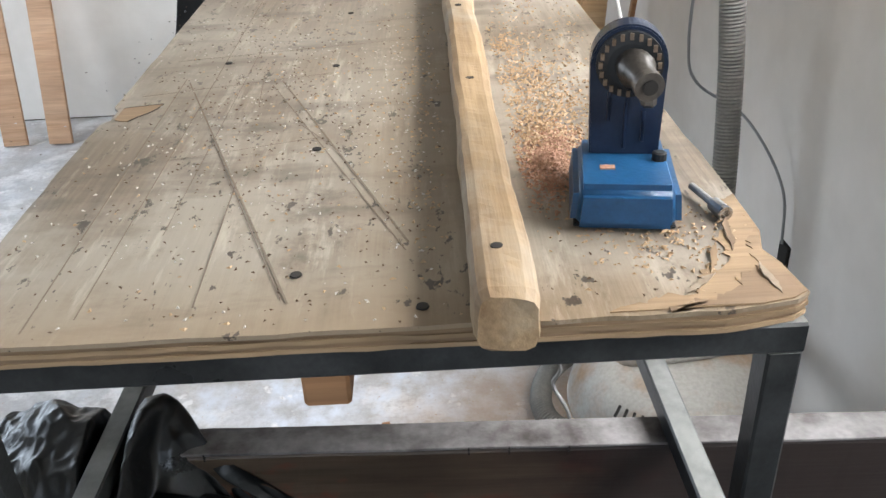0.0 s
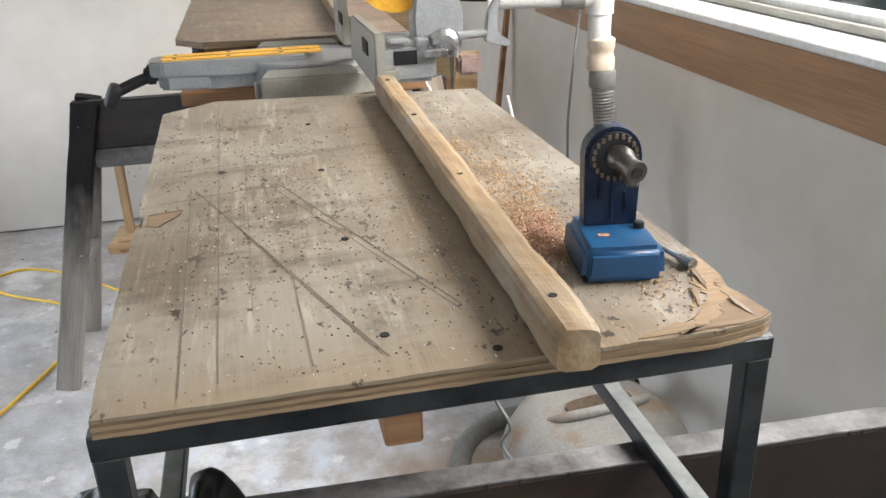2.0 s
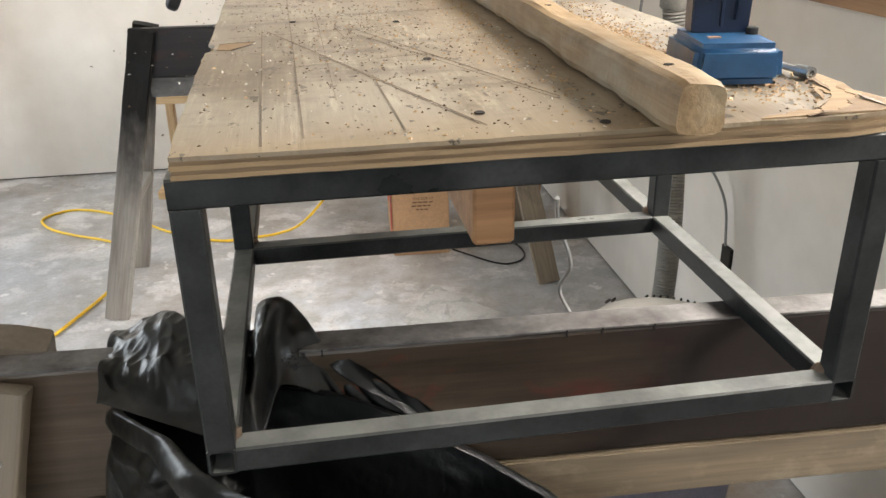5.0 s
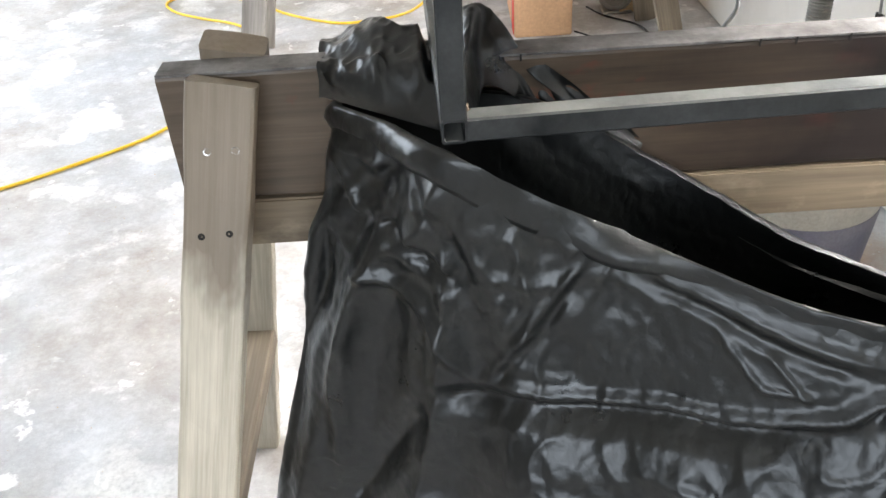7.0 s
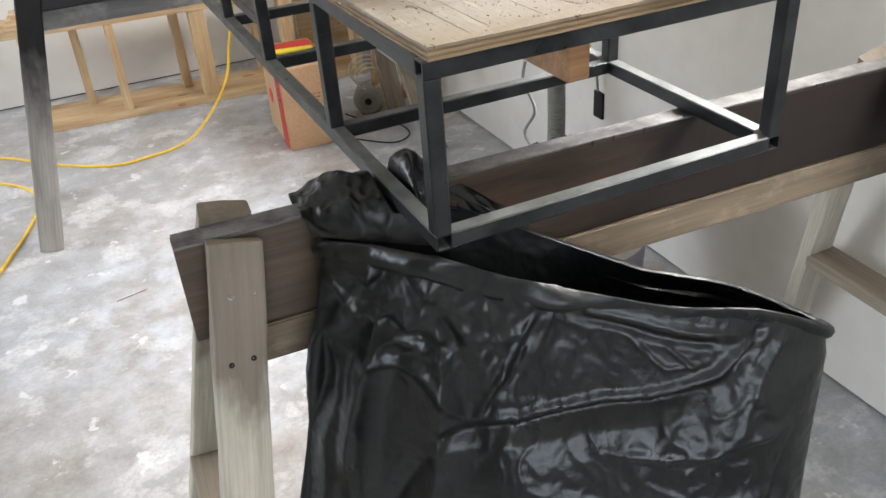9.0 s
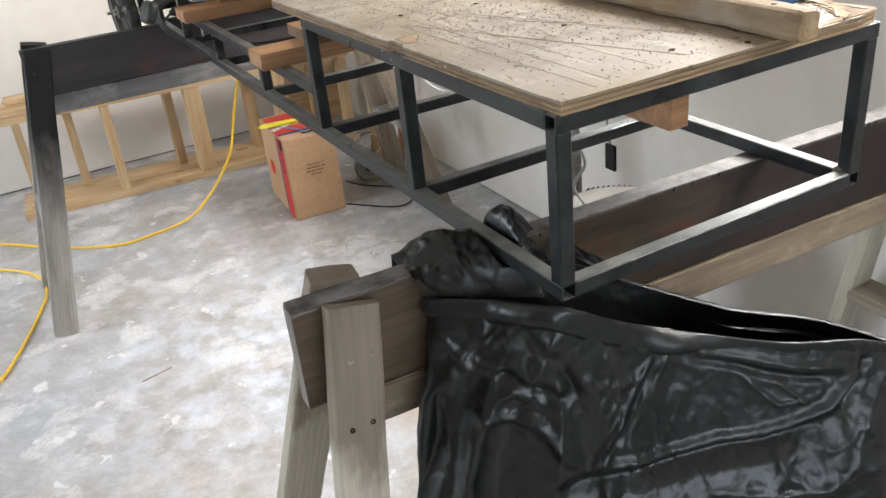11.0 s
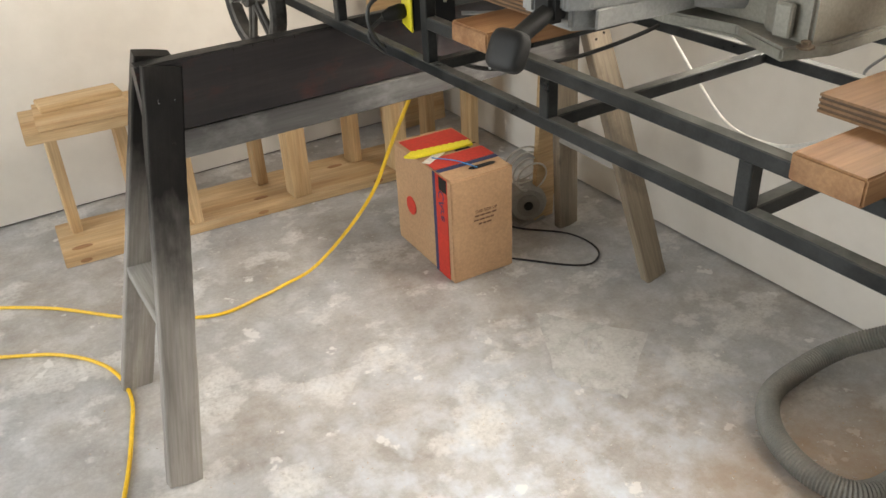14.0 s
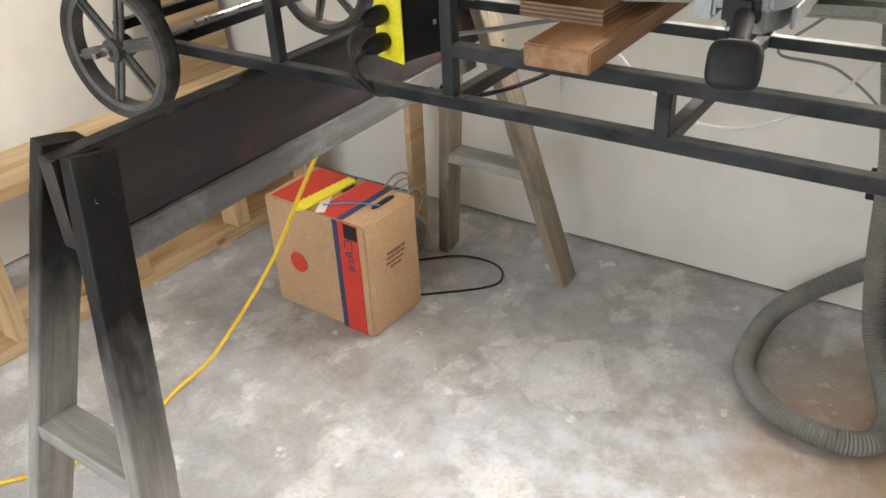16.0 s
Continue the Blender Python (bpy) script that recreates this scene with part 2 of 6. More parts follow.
red_ink = plain("red_ink", (0.55, 0.035, 0.02), (0.62, 0.05, 0.03), 0.7, 0, 6, 90, 0.05)
navy_ink = plain("navy_ink", (0.035, 0.04, 0.10), (0.05, 0.055, 0.13), 0.7, 0, 6, 90, 0.05)
brown_ink = plain("brown_ink", (0.13, 0.065, 0.035), (0.16, 0.08, 0.045), 0.8, 0, 6, 90, 0)
white_ink = plain("white_ink", (0.72, 0.68, 0.62), (0.78, 0.74, 0.68), 0.7, 0, 6, 90, 0)
hole_black = plain("dark_hole", (0.012, 0.010, 0.008), (0.02, 0.017, 0.014), 0.9, 0, 6, 90, 0)
blue_tie = plain("blue_tie", (0.03, 0.25, 0.6), (0.05, 0.3, 0.68), 0.4, 0, 6, 90, 0)
vac_beige = plain("dusty_beige_plastic", (0.36, 0.33, 0.28), (0.45, 0.42, 0.36), 0.5, 0, 6, 120, 0.1)
vac_white = plain("dusty_white_plastic", (0.34, 0.325, 0.295), (0.30, 0.20, 0.12), 0.5, 0, 7, 120, 0.1, 0.52, 0.70)
vac_blue = plain("violet_grey_label", (0.12, 0.115, 0.165), (0.19, 0.18, 0.21), 0.5, 0, 8, 120, 0.05)
hose_grey = plain("grey_ribbed_hose", (0.17, 0.165, 0.15), (0.24, 0.225, 0.2), 0.55, 0, 12, 160, 0.1)
pvc_white = plain("white_pipe", (0.62, 0.6, 0.56), (0.7, 0.68, 0.64), 0.4, 0, 8, 120, 0.05)
pvc_tan = plain("dusty_coupling", (0.48, 0.38, 0.28), (0.58, 0.5, 0.4), 0.55, 0, 20, 120, 0.1)
cable_white = plain("white_cable", (0.6, 0.58, 0.54), (0.68, 0.66, 0.62), 0.45, 0, 8, 120, 0)
cable_grey = plain("grey_cable", (0.2, 0.2, 0.2), (0.28, 0.28, 0.27), 0.45, 0, 8, 120, 0)
cable_black = plain("black_cable", (0.012, 0.012, 0.012), (0.03, 0.03, 0.03), 0.42, 0, 8, 120, 0)
paper_mat = plain("dusty_paper", (0.5, 0.47, 0.43), (0.6, 0.57, 0.53), 0.8, 0, 9, 90, 0.1)
sawdust_mat = plain("sawdust", (0.40, 0.265, 0.15), (0.52, 0.38, 0.24), 0.9, 0, 60, 300, 0.2)
sawdust_red = plain("reddish_sawdust", (0.32, 0.175, 0.11), (0.44, 0.27, 0.18), 0.9, 0, 60, 300, 0.2)
pencil = plain("pencil_line", (0.15, 0.118, 0.088), (0.2, 0.16, 0.12), 0.8, 0, 40, 300, 0)
white_trim = plain("white_window_paint", (0.74, 0.74, 0.72), (0.8, 0.8, 0.78), 0.4, 0, 4, 60, 0.03)


def wall_paint():
    m, nt, n, l, b = nodes_of("primed_drywall")
    v = coords(nt, shift=False)
    big, mid, fine = noise_at(nt, v, 1.6, 5), noise_at(nt, v, 9, 5), noise_at(nt, v, 160, 3)
    base = ramp(nt, big, [(0.35, (0.67, 0.625, 0.565)), (0.65, (0.75, 0.71, 0.655))])
    base = mix(nt, 0.25, base, ramp(nt, mid, [(0.35, (0.86, 0.85, 0.83)), (0.6, (1.04, 1.04, 1.04))]), 'MULTIPLY')
    l.new(base, b.inputs["Base Color"])
    b.inputs["Roughness"].default_value = 0.62
    bump(nt, b, fine, 0.08, 0.002)
    return m


def floor_mat():
    m, nt, n, l, b = nodes_of("concrete_slab")
    v = coords(nt, shift=False)
    big, mid = noise_at(nt, v, 1.3, 6, 0.6), noise_at(nt, v, 5.5, 8, 0.68)
    fine, speck = noise_at(nt, v, 70, 5, 0.7), noise_at(nt, v, 10.5, 9, 0.7)
    grit, flake = noise_at(nt, v, 260, 3, 0.7), noise_at(nt, v, 8.5, 5, 0.55)
    patch = noise_at(nt, coords(nt, (1, 1.1, 1), shift=False), 3.4, 7, 0.6)
    base = ramp(nt, mid, [(0.3, (0.27, 0.24, 0.21)), (0.5, (0.40, 0.372, 0.345)), (0.66, (0.54, 0.53, 0.52))])
    base = mix(nt, ramp(nt, big, [(0.42, (0, 0, 0)), (0.62, (0.55, 0.55, 0.55))]), base, (0.37, 0.40, 0.44))
    base = mix(nt, 0.6, base, ramp(nt, big, [(0.3, (0.84, 0.81, 0.78)), (0.7, (1.1, 1.1, 1.1))]), 'MULTIPLY')
    base = mix(nt, 0.6, base, ramp(nt, fine, [(0.3, (0.76, 0.75, 0.74)), (0.65, (1.08, 1.08, 1.08))]), 'MULTIPLY')
    base = mix(nt, 0.3, base, ramp(nt, grit, [(0.3, (0.72, 0.72, 0.72)), (0.65, (1.12, 1.12, 1.12))]), 'MULTIPLY')
    splash = ramp(nt, speck, [(0.52, (0, 0, 0)), (0.66, (0.45, 0.45, 0.45))])
    where = ramp(nt, big, [(0.38, (0.12, 0.12, 0.12)), (0.6, (1, 1, 1))])
    base = mix(nt, mix(nt, 1.0, splash, where, 'MULTIPLY'), base, (0.62, 0.62, 0.62))
    skim = ramp(nt, patch, [(0.54, (0, 0, 0)), (0.575, (0.45, 0.45, 0.45)), (0.66, (0.85, 0.85, 0.85))])
    base = mix(nt, mix(nt, 1.0, skim, ramp(nt, fine, [(0.35, (0.4, 0.4, 0.4)), (0.55, (1, 1, 1))]), 'MULTIPLY'), base, (0.68, 0.665, 0.645))
    # plaster spilt and trodden in under the bench, with bluish daylight sheen painted in
    tc0, sheen_dist = n.new("ShaderNodeTexCoord"), n.new("ShaderNodeVectorMath")
    sheen_dist.operation = 'DISTANCE'
    sheen_dist.inputs[1].default_value = (0.05, 1.75, 0)
    l.new(tc0.outputs["Object"], sheen_dist.inputs[0])
    amount = ramp(nt, sheen_dist.outputs["Value"], [(0.25, (1, 1, 1)), (1.0, (0.15, 0.15, 0.15))])
    plaster_sheen = ramp(nt, noise_at(nt, coords(nt, (1.2, 1, 1), shift=False), 8.5, 7, 0.62), [(0.44, (0.1, 0.1, 0.1)), (0.56, (0.5, 0.5, 0.5)), (0.66, (0.85, 0.85, 0.85))])
    base = mix(nt, mix(nt, 1.0, amount, plaster_sheen, 'MULTIPLY'), base, (0.58, 0.63, 0.70))
    base = mix(nt, ramp(nt, flake, [(0.64, (0, 0, 0)), (0.67, (0.75, 0.75, 0.75))]), base, (0.70, 0.69, 0.675))
    base = mix(nt, ramp(nt, flake, [(0.27, (0.4, 0.4, 0.4)), (0.31, (0, 0, 0))]), base, (0.22, 0.2, 0.18))
    # sawdust drift round the vacuum
    tc = n.new("ShaderNodeTexCoord")
    dist = n.new("ShaderNodeVectorMath")
    dist.operation = 'DISTANCE'
    dist.inputs[1].default_value = (0.68, 1.15, 0)
    l.new(tc.outputs["Object"], dist.inputs[0])
    add = n.new("ShaderNodeMath")
    add.operation = 'MULTIPLY_ADD'
    l.new(mid, add.inputs[0])
    add.inputs[1].default_value = 0.7
    l.new(dist.outputs["Value"], add.inputs[2])
    base = mix(nt, ramp(nt, add.outputs[0], [(0.45, (0.85, 0.85, 0.85)), (1.05, (0, 0, 0))]), base, (0.44, 0.29, 0.17))
    l.new(base, b.inputs["Base Color"])
    l.new(ramp(nt, mid, [(0.3, (0.45,) * 3), (0.7, (0.7,) * 3)]), b.inputs["Roughness"])
    bump(nt, b, fine, 0.15, 0.003)
    return m


def bag_mat():
    m, nt, n, l, b = nodes_of("black_polythene")
    v = coords(nt, shift=False)

    def ridge(stretch, scale):
        src = noise_at(nt, coords(nt, stretch, shift=False), scale, 3.0, 0.5)
        sub, ab = n.new("ShaderNodeMath"), n.new("ShaderNodeMath")
        sub.operation, ab.operation = 'SUBTRACT', 'ABSOLUTE'
        l.new(src, sub.inputs[0])
        sub.inputs[1].default_value = 0.5
        l.new(sub.outputs[0], ab.inputs[0])
        return ab.outputs[0]

    dust, fog = noise_at(nt, v, 6, 8, 0.7), noise_at(nt, v, 2.2, 5, 0.6)
    small, tiny = ridge((1.0, 1.0, 0.6), 16.0), ridge((1.0, 1.0, 0.9), 52.0)
    add = n.new("ShaderNodeMath")
    add.operation = 'MULTIPLY_ADD'
    l.new(tiny, add.inputs[0])
    add.inputs[1].default_value = 0.22
    l.new(small, add.inputs[2])
    base = ramp(nt, fog, [(0.42, (0.003, 0.0038, 0.004)), (0.68, (0.011, 0.0115, 0.0105))])
    base = mix(nt, ramp(nt, dust, [(0.58, (0, 0, 0)), (0.76, (0.4, 0.4, 0.4))]), base, (0.06, 0.058, 0.05))
    l.new(base, b.inputs["Base Color"])
    l.new(ramp(nt, dust, [(0.35, (0.27,) * 3), (0.7, (0.46,) * 3)]), b.inputs["Roughness"])
    b.inputs["Specular IOR Level"].default_value = 0.55
    bump(nt, b, add.outputs[0], 0.42, 0.012)
    return m


# for the walls out of view; grey picked to hold back bounce light
unseen_wall_mat = plain("unseen_wall_grey", (0.24, 0.22, 0.19), (0.32, 0.295, 0.26), 0.8, 0, 5, 40, 0.2)
worn_edge = plain("worn_dusty_edge", (0.045, 0.038, 0.034), (0.20, 0.19, 0.185), 0.5, 0, 16, 130, 0.3, 0.35, 0.6)
dark_edge = plain("dark_chipped_edge", (0.012, 0.011, 0.011), (0.10, 0.095, 0.09), 0.45, 0, 22, 130, 0.4, 0.5, 0.72)
sheet_mat = plain("milky_plastic_sheet", (0.62, 0.615, 0.60), (0.74, 0.735, 0.72), 0.3, 0, 9, 90, 0.1)
sheet_mat.node_tree.nodes["Principled BSDF"].inputs["Alpha"].default_value = 0.72
for one, level in ((leg_grey, 0.2), (steel, 0.35), (black_plastic, 0.35), (horse_dark, 0.3), (navy_plastic, 0.35), (rubber, 0.25)):
    one.node_tree.nodes["Principled BSDF"].inputs["Specular IOR Level"].default_value = level
drywall, concrete, polythene = wall_paint(), floor_mat(), bag_mat()


def glass_mat():
    m, nt, n, l, b = nodes_of("window_glass")
    b.inputs["Transmission Weight"].default_value = 1
    b.inputs["Roughness"].default_value = 0.02
    b.inputs["IOR"].default_value = 1.45
    return m


glass = glass_mat()

# ---- builders ----


def world_of(ob):
    p = Vector((0, 0, 0))
    while ob:
        p += ob.matrix_basis.translation
        ob = ob.parent
    return p


def thing(name, at, label, category, group="", kind=""):
    ob = new(name)
    ob.empty_display_size = 0.05
    ob.location = at
    return tagged(ob, label, category, group, kind)


def finish(bm, smooth=False):
    bmesh.ops.recalc_face_normals(bm, faces=bm.faces)
    me = bpy.data.meshes.new("mesh")
    bm.to_mesh(me)
    bm.free()
    if smooth:
        for p in me.polygons:
            p.use_smooth = True
        me.set_sharp_from_angle(angle=radians(40))
    return me


def part(name, bm, material, parent=None, label="", m=None, smooth=False):
    """One mesh under a thing or a part; bm is local to the pose m in the world."""
    me = finish(bm, smooth)
    me.name = name
    for one in material if isinstance(material, (list, tuple)) else [material]:
        me.materials.append(one)
    ob = new(name, me)
    m = m or Matrix()
    if parent:
        ob.parent = parent
        m = Matrix.Translation(-world_of(parent)) @ m
    ob.matrix_basis = m
    if label:
        ob["label"] = label
    return ob


def solo(name, bm, material, label, category, m=None, smooth=False, group="", kind=""):
    return tagged(part(name, bm, material, None, "", m, smooth), label, category, group, kind)


def cube(sx, sy, sz, c=(0, 0, 0), bevel=0.0, seg=1, bm=None, jitter=0.0):
    b = bmesh.new()
    bmesh.ops.create_cube(b, size=1, matrix=Matrix.Translation(c) @ Matrix.Diagonal((sx, sy, sz, 1)))
    if bevel:
        bmesh.ops.bevel(b, geom=b.edges[:], offset=min(bevel, 0.45 * min(sx, sy, sz)), segments=seg, affect='EDGES', clamp_overlap=True)
    if jitter:
        for v in b.verts:
            v.co += Vector([random.uniform(-jitter, jitter) for _ in range(3)])
    return join(bm, b) if bm is not None else b


def join(bm, b):
    me = bpy.data.meshes.new("tmp")
    b.to_mesh(me)
    b.free()
    bm.from_mesh(me)
    bpy.data.meshes.remove(me)
    return bm


def loft(n, w, h, cuts, amp, seed, bevel=0.006, ends=0.0):
    """Weathered board along x: rounded section, uneven faces, worn ends."""
    b = bmesh.new()
    k = bevel
    sec = [(w / 2 - k, h / 2), (w / 2 - k * 0.3, h / 2 - k * 0.3), (w / 2, h / 2 - k), (w / 2, 0), (w / 2, -h / 2 + k), (w / 2 - k * 0.3, -h / 2 + k * 0.3), (w / 2 - k, -h / 2), (0, -h / 2)]
    sec += [(-a, -c) for a, c in sec]
    rows = []
    for i in range(cuts + 1):
        x = -n / 2 + n * i / cuts
        pinch = 1 - ends if i in (0, cuts) else 1
        row = []
        for a, c in sec:
            d = amp * noise.noise((x * 9 + seed, a * 25, c * 25)) + 0.5 * amp * noise.noise((x * 31, a * 60 + seed, c * 60))
            r = math.hypot(a, c)
            row.append(b.verts.new((x + amp * noise.noise((a * 40, c * 40, i * 7.0 + seed)) * (i in (0, cuts)), (a + a / r * d) * pinch, (c + c / r * d) * pinch)))
        rows.append(row)
    for p, q in zip(rows, rows[1:]):
        for j in range(len(sec)):
            b.faces.new((p[j], p[(j + 1) % len(sec)], q[(j + 1) % len(sec)], q[j]))
    b.faces.new(rows[0])
    b.faces.new(rows[-1])
    return b


def aim(p0, p1, up=(0, 0, 1)):
    """A pose at the middle of p0 p1, with x along the line and z towards up."""
    p0, p1 = Vector(p0), Vector(p1)
    x = (p1 - p0).normalized()
    y = Vector(up).cross(x).normalized()
    z = x.cross(y)
    m = Matrix((x, y, z)).transposed().to_4x4()
    m.translation = (p0 + p1) / 2
    return m, (p1 - p0).length


def board(name, p0, p1, w, h, material, parent, up=(0, 0, 1), label="", bevel=0.003, jitter=0.0):
    m, n = aim(p0, p1, up)
    return part(name, cube(n, w, h, bevel=bevel, seg=2, jitter=jitter), material, parent, label, m)


def square_tube(name, p0, p1, parent, size=0.025, wall=0.0025, material=None, up=(0, 0, 1), label=""):
    """Hollow square section, open at its ends."""
    m, n = aim(p0, p1, up)
    bm = bmesh.new()
    rings = []
    for x in (-n / 2, n / 2):
        for s in (size / 2, size / 2 - wall):
            k = 0.16 * s
            pts = [(s - k, s), (s, s - k), (s, -s + k), (s - k, -s), (-s + k, -s), (-s, -s + k), (-s, s - k), (-s + k, s)]
            rings.append([bm.verts.new((x, a, b)) for a, b in pts])
    o0, i0, o1, i1 = rings
    for a, b in ((o0, o1), (i1, i0), (o1, i1), (i0, o0)):
        for k in range(8):
            bm.faces.new((a[k], a[(k + 1) % 8], b[(k + 1) % 8], b[k]))
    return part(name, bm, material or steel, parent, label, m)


def lathe(profile, seg=32, bm=None, m=None):
    """Turned solid: (radius, z) from bottom to top."""
    b = bmesh.new()
    rows = [[b.verts.new((r * math.cos(2 * math.pi * k / seg), r * math.sin(2 * math.pi * k / seg), z)) for k in range(seg)] for r, z in profile]
    for p, q in zip(rows, rows[1:]):
        for k in range(seg):
            b.faces.new((p[k], p[(k + 1) % seg], q[(k + 1) % seg], q[k]))
    for row in (rows[0], rows[-1]):
        b.faces.new(row)
    if m:
        bmesh.ops.transform(b, matrix=m, verts=b.verts)
    return join(bm, b) if bm is not None else b


def spline(points, n=12):
    """Catmull-Rom through the points."""
    pts = [Vector(p) for p in points]
    pts = [2 * pts[0] - pts[1], *pts, 2 * pts[-1] - pts[-2]]
    out = []
    for a, b, c, d in zip(pts, pts[1:], pts[2:], pts[3:]):
        for k in range(n):
            t = k / n
            out.append(0.5 * (2 * b + (c - a) * t + (2 * a - 5 * b + 4 * c - d) * t * t + (3 * b - a - 3 * c + d) * t ** 3))
    return out + [pts[-2]]


def sweep(path, radius, seg=10, bm=None, rib=0.0):
    """Round cord or hose along the path; rib: ring relief."""
    b = bmesh.new()
    rows, side = [], None
    for k, p in enumerate(path):
        d = (path[min(k + 1, len(path) - 1)] - path[max(k - 1, 0)]).normalized()
        if side is None:
            side = d.cross(Vector((0.3, 0.2, 1))).normalized()
        side = (side - d * side.dot(d)).normalized()
        up = d.cross(side)
        r = radius + (rib if k % 2 else -rib)
        rows.append([b.verts.new(p + r * (math.cos(2 * math.pi * j / seg) * side + math.sin(2 * math.pi * j / seg) * up)) for j in range(seg)])
    for p, q in zip(rows, rows[1:]):
        for j in range(seg):
            b.faces.new((p[j], p[(j + 1) % seg], q[(j + 1) % seg], q[j]))
    b.faces.new(rows[0])
    b.faces.new(rows[-1])
    return join(bm, b) if bm is not None else b


def even(path, step):
    """Points at even steps along a path."""
    out, left = [path[0]], step
    for a, b in zip(path, path[1:]):
        n = (b - a).length
        at = 0.0
        while n - at >= left:
            at += left
            out.append(a + (b - a) * (at / n))
            left = step
        left -= n - at
    return out


def extrude(outline, z0, z1, bm=None, bevel=0.0, m=None):
    """Solid from an outline in x, y."""
    b = bmesh.new()
    lo, hi = [b.verts.new((x, y, z0)) for x, y in outline], [b.verts.new((x, y, z1)) for x, y in outline]
    n = len(outline)
    b.faces.new(lo[::-1])
    b.faces.new(hi)
    for k in range(n):
        b.faces.new((lo[k], lo[(k + 1) % n], hi[(k + 1) % n], hi[k]))
    if bevel:
        bmesh.ops.bevel(b, geom=[e for e in b.edges], offset=bevel, segments=2, affect='EDGES', clamp_overlap=True)
    if m:
        bmesh.ops.transform(b, matrix=m, verts=b.verts)
    return join(bm, b) if bm is not None else b


# ---- the room ----
XW, YB, XL, YF, TOP = 1.318, 4.20, -3.3, -3.2, 2.75
WY0, WY1, WZ0, WZ1 = -0.75, 2.65, 1.367, 2.62
b = bmesh.new()
n = 40
grid = [[b.verts.new((-3.6 + 5.2 * i / n, -3.4 + 7.8 * j / n, 0.0)) for j in range(n + 1)] for i in range(n + 1)]
for i in range(n):
    for j in range(n):
        b.faces.new((grid[i][j], grid[i + 1][j], grid[i + 1][j + 1], grid[i][j + 1]))
solo("floor", b, concrete, "bare concrete floor with plaster splashes and sawdust", "floor", kind="structure")
solo("ceiling", cube(XW - XL + 0.6, YB - YF + 0.4, 0.1, ((XW + XL) / 2, (YB + YF) / 2, TOP + 0.05)), drywall, "plain white drywall ceiling", "ceiling", kind="structure")
solo("wall_north", cube(XW - XL + 0.6, 0.12, TOP - 0.009, ((XW + XL) / 2, YB + 0.06, TOP / 2 + 0.0045)), drywall, "unpainted white drywall wall behind the timber frame", "wall", kind="structure")
b = bmesh.new()
# opening out of view, added to let the south fill lamp in
SX0, SX1, SZ0, SZ1 = -2.05, 0.65, 0.95, 2.35
cube(SX0 - XL + 0.2, 0.12, TOP, ((SX0 + XL - 0.2) / 2, YF - 0.06, TOP / 2 + 0.003), bm=b)
cube(XW - SX1 + 0.2, 0.12, TOP, ((SX1 + XW + 0.2) / 2, YF - 0.06, TOP / 2 + 0.003), bm=b)
cube(SX1 - SX0, 0.12, SZ0, ((SX0 + SX1) / 2, YF - 0.06, SZ0 / 2 + 0.003), bm=b)
cube(SX1 - SX0, 0.12, TOP - SZ1, ((SX0 + SX1) / 2, YF - 0.06, (TOP + SZ1) / 2), bm=b)
solo("wall_south", b, unseen_wall_mat, "unseen grey closing wall with an opening added for fill", "wall", kind="structure")
b = bmesh.new()
T = 0.14
cube(T, YB - YF, WZ0 - 0.009, (XW + T / 2, (YB + YF) / 2, WZ0 / 2 + 0.0045), bm=b)
cube(T, YB - YF, TOP - WZ1, (XW + T / 2, (YB + YF) / 2, (TOP + WZ1) / 2), bm=b)
cube(T, WY0 - YF, WZ1 - WZ0, (XW + T / 2, (WY0 + YF) / 2, (WZ0 + WZ1) / 2), bm=b)
cube(T, YB - WY1, WZ1 - WZ0, (XW + T / 2, (WY1 + YB) / 2, (WZ0 + WZ1) / 2), bm=b)
solo("wall_east", b, drywall, "unpainted white drywall wall with a wide window", "wall", kind="structure")
b = bmesh.new()
DY0, DY1, DZ = 1.0, 4.0, 2.5
cube(0.12, DY0 - YF, TOP, (XL - 0.06, (DY0 + YF) / 2, TOP / 2), bm=b)
cube(0.12, YB - DY1, TOP, (XL - 0.06, (DY1 + YB) / 2, TOP / 2), bm=b)
cube(0.12, DY1 - DY0, TOP - DZ, (XL - 0.06, (DY0 + DY1) / 2, (TOP + DZ) / 2), bm=b)
solo("wall_west", b, unseen_wall_mat, "unseen grey closing wall with a wide open doorway", "wall", kind="structure")
b = bmesh.new()
bmesh.ops.create_grid(b, x_segments=2, y_segments=2, size=60, matrix=Matrix.Translation((0, 0, -0.12)))
solo("ground", b, plain("outdoor_ground", (0.12, 0.17, 0.07), (0.26, 0.27, 0.17), 0.9, 0, 0.4, 8, 0.2), "grassy ground outside the building", "ground", kind="structure")

plate = wood("dirty_bottom_plate", (0.10, 0.075, 0.05), (0.05, 0.038, 0.027), rough=0.85)
solo("wall_plate_east", cube(0.10, YB - YF, 0.008, (XW + 0.062, (YB + YF) / 2, 0.004)), plate, "dark gap and bottom plate under the drywall", "trim", kind="structure")
solo("wall_plate_north", cube(XW - XL, 0.09, 0.008, ((XW + XL) / 2, YB + 0.058, 0.004)), plate, "dark gap and bottom plate under the drywall", "trim", kind="structure")

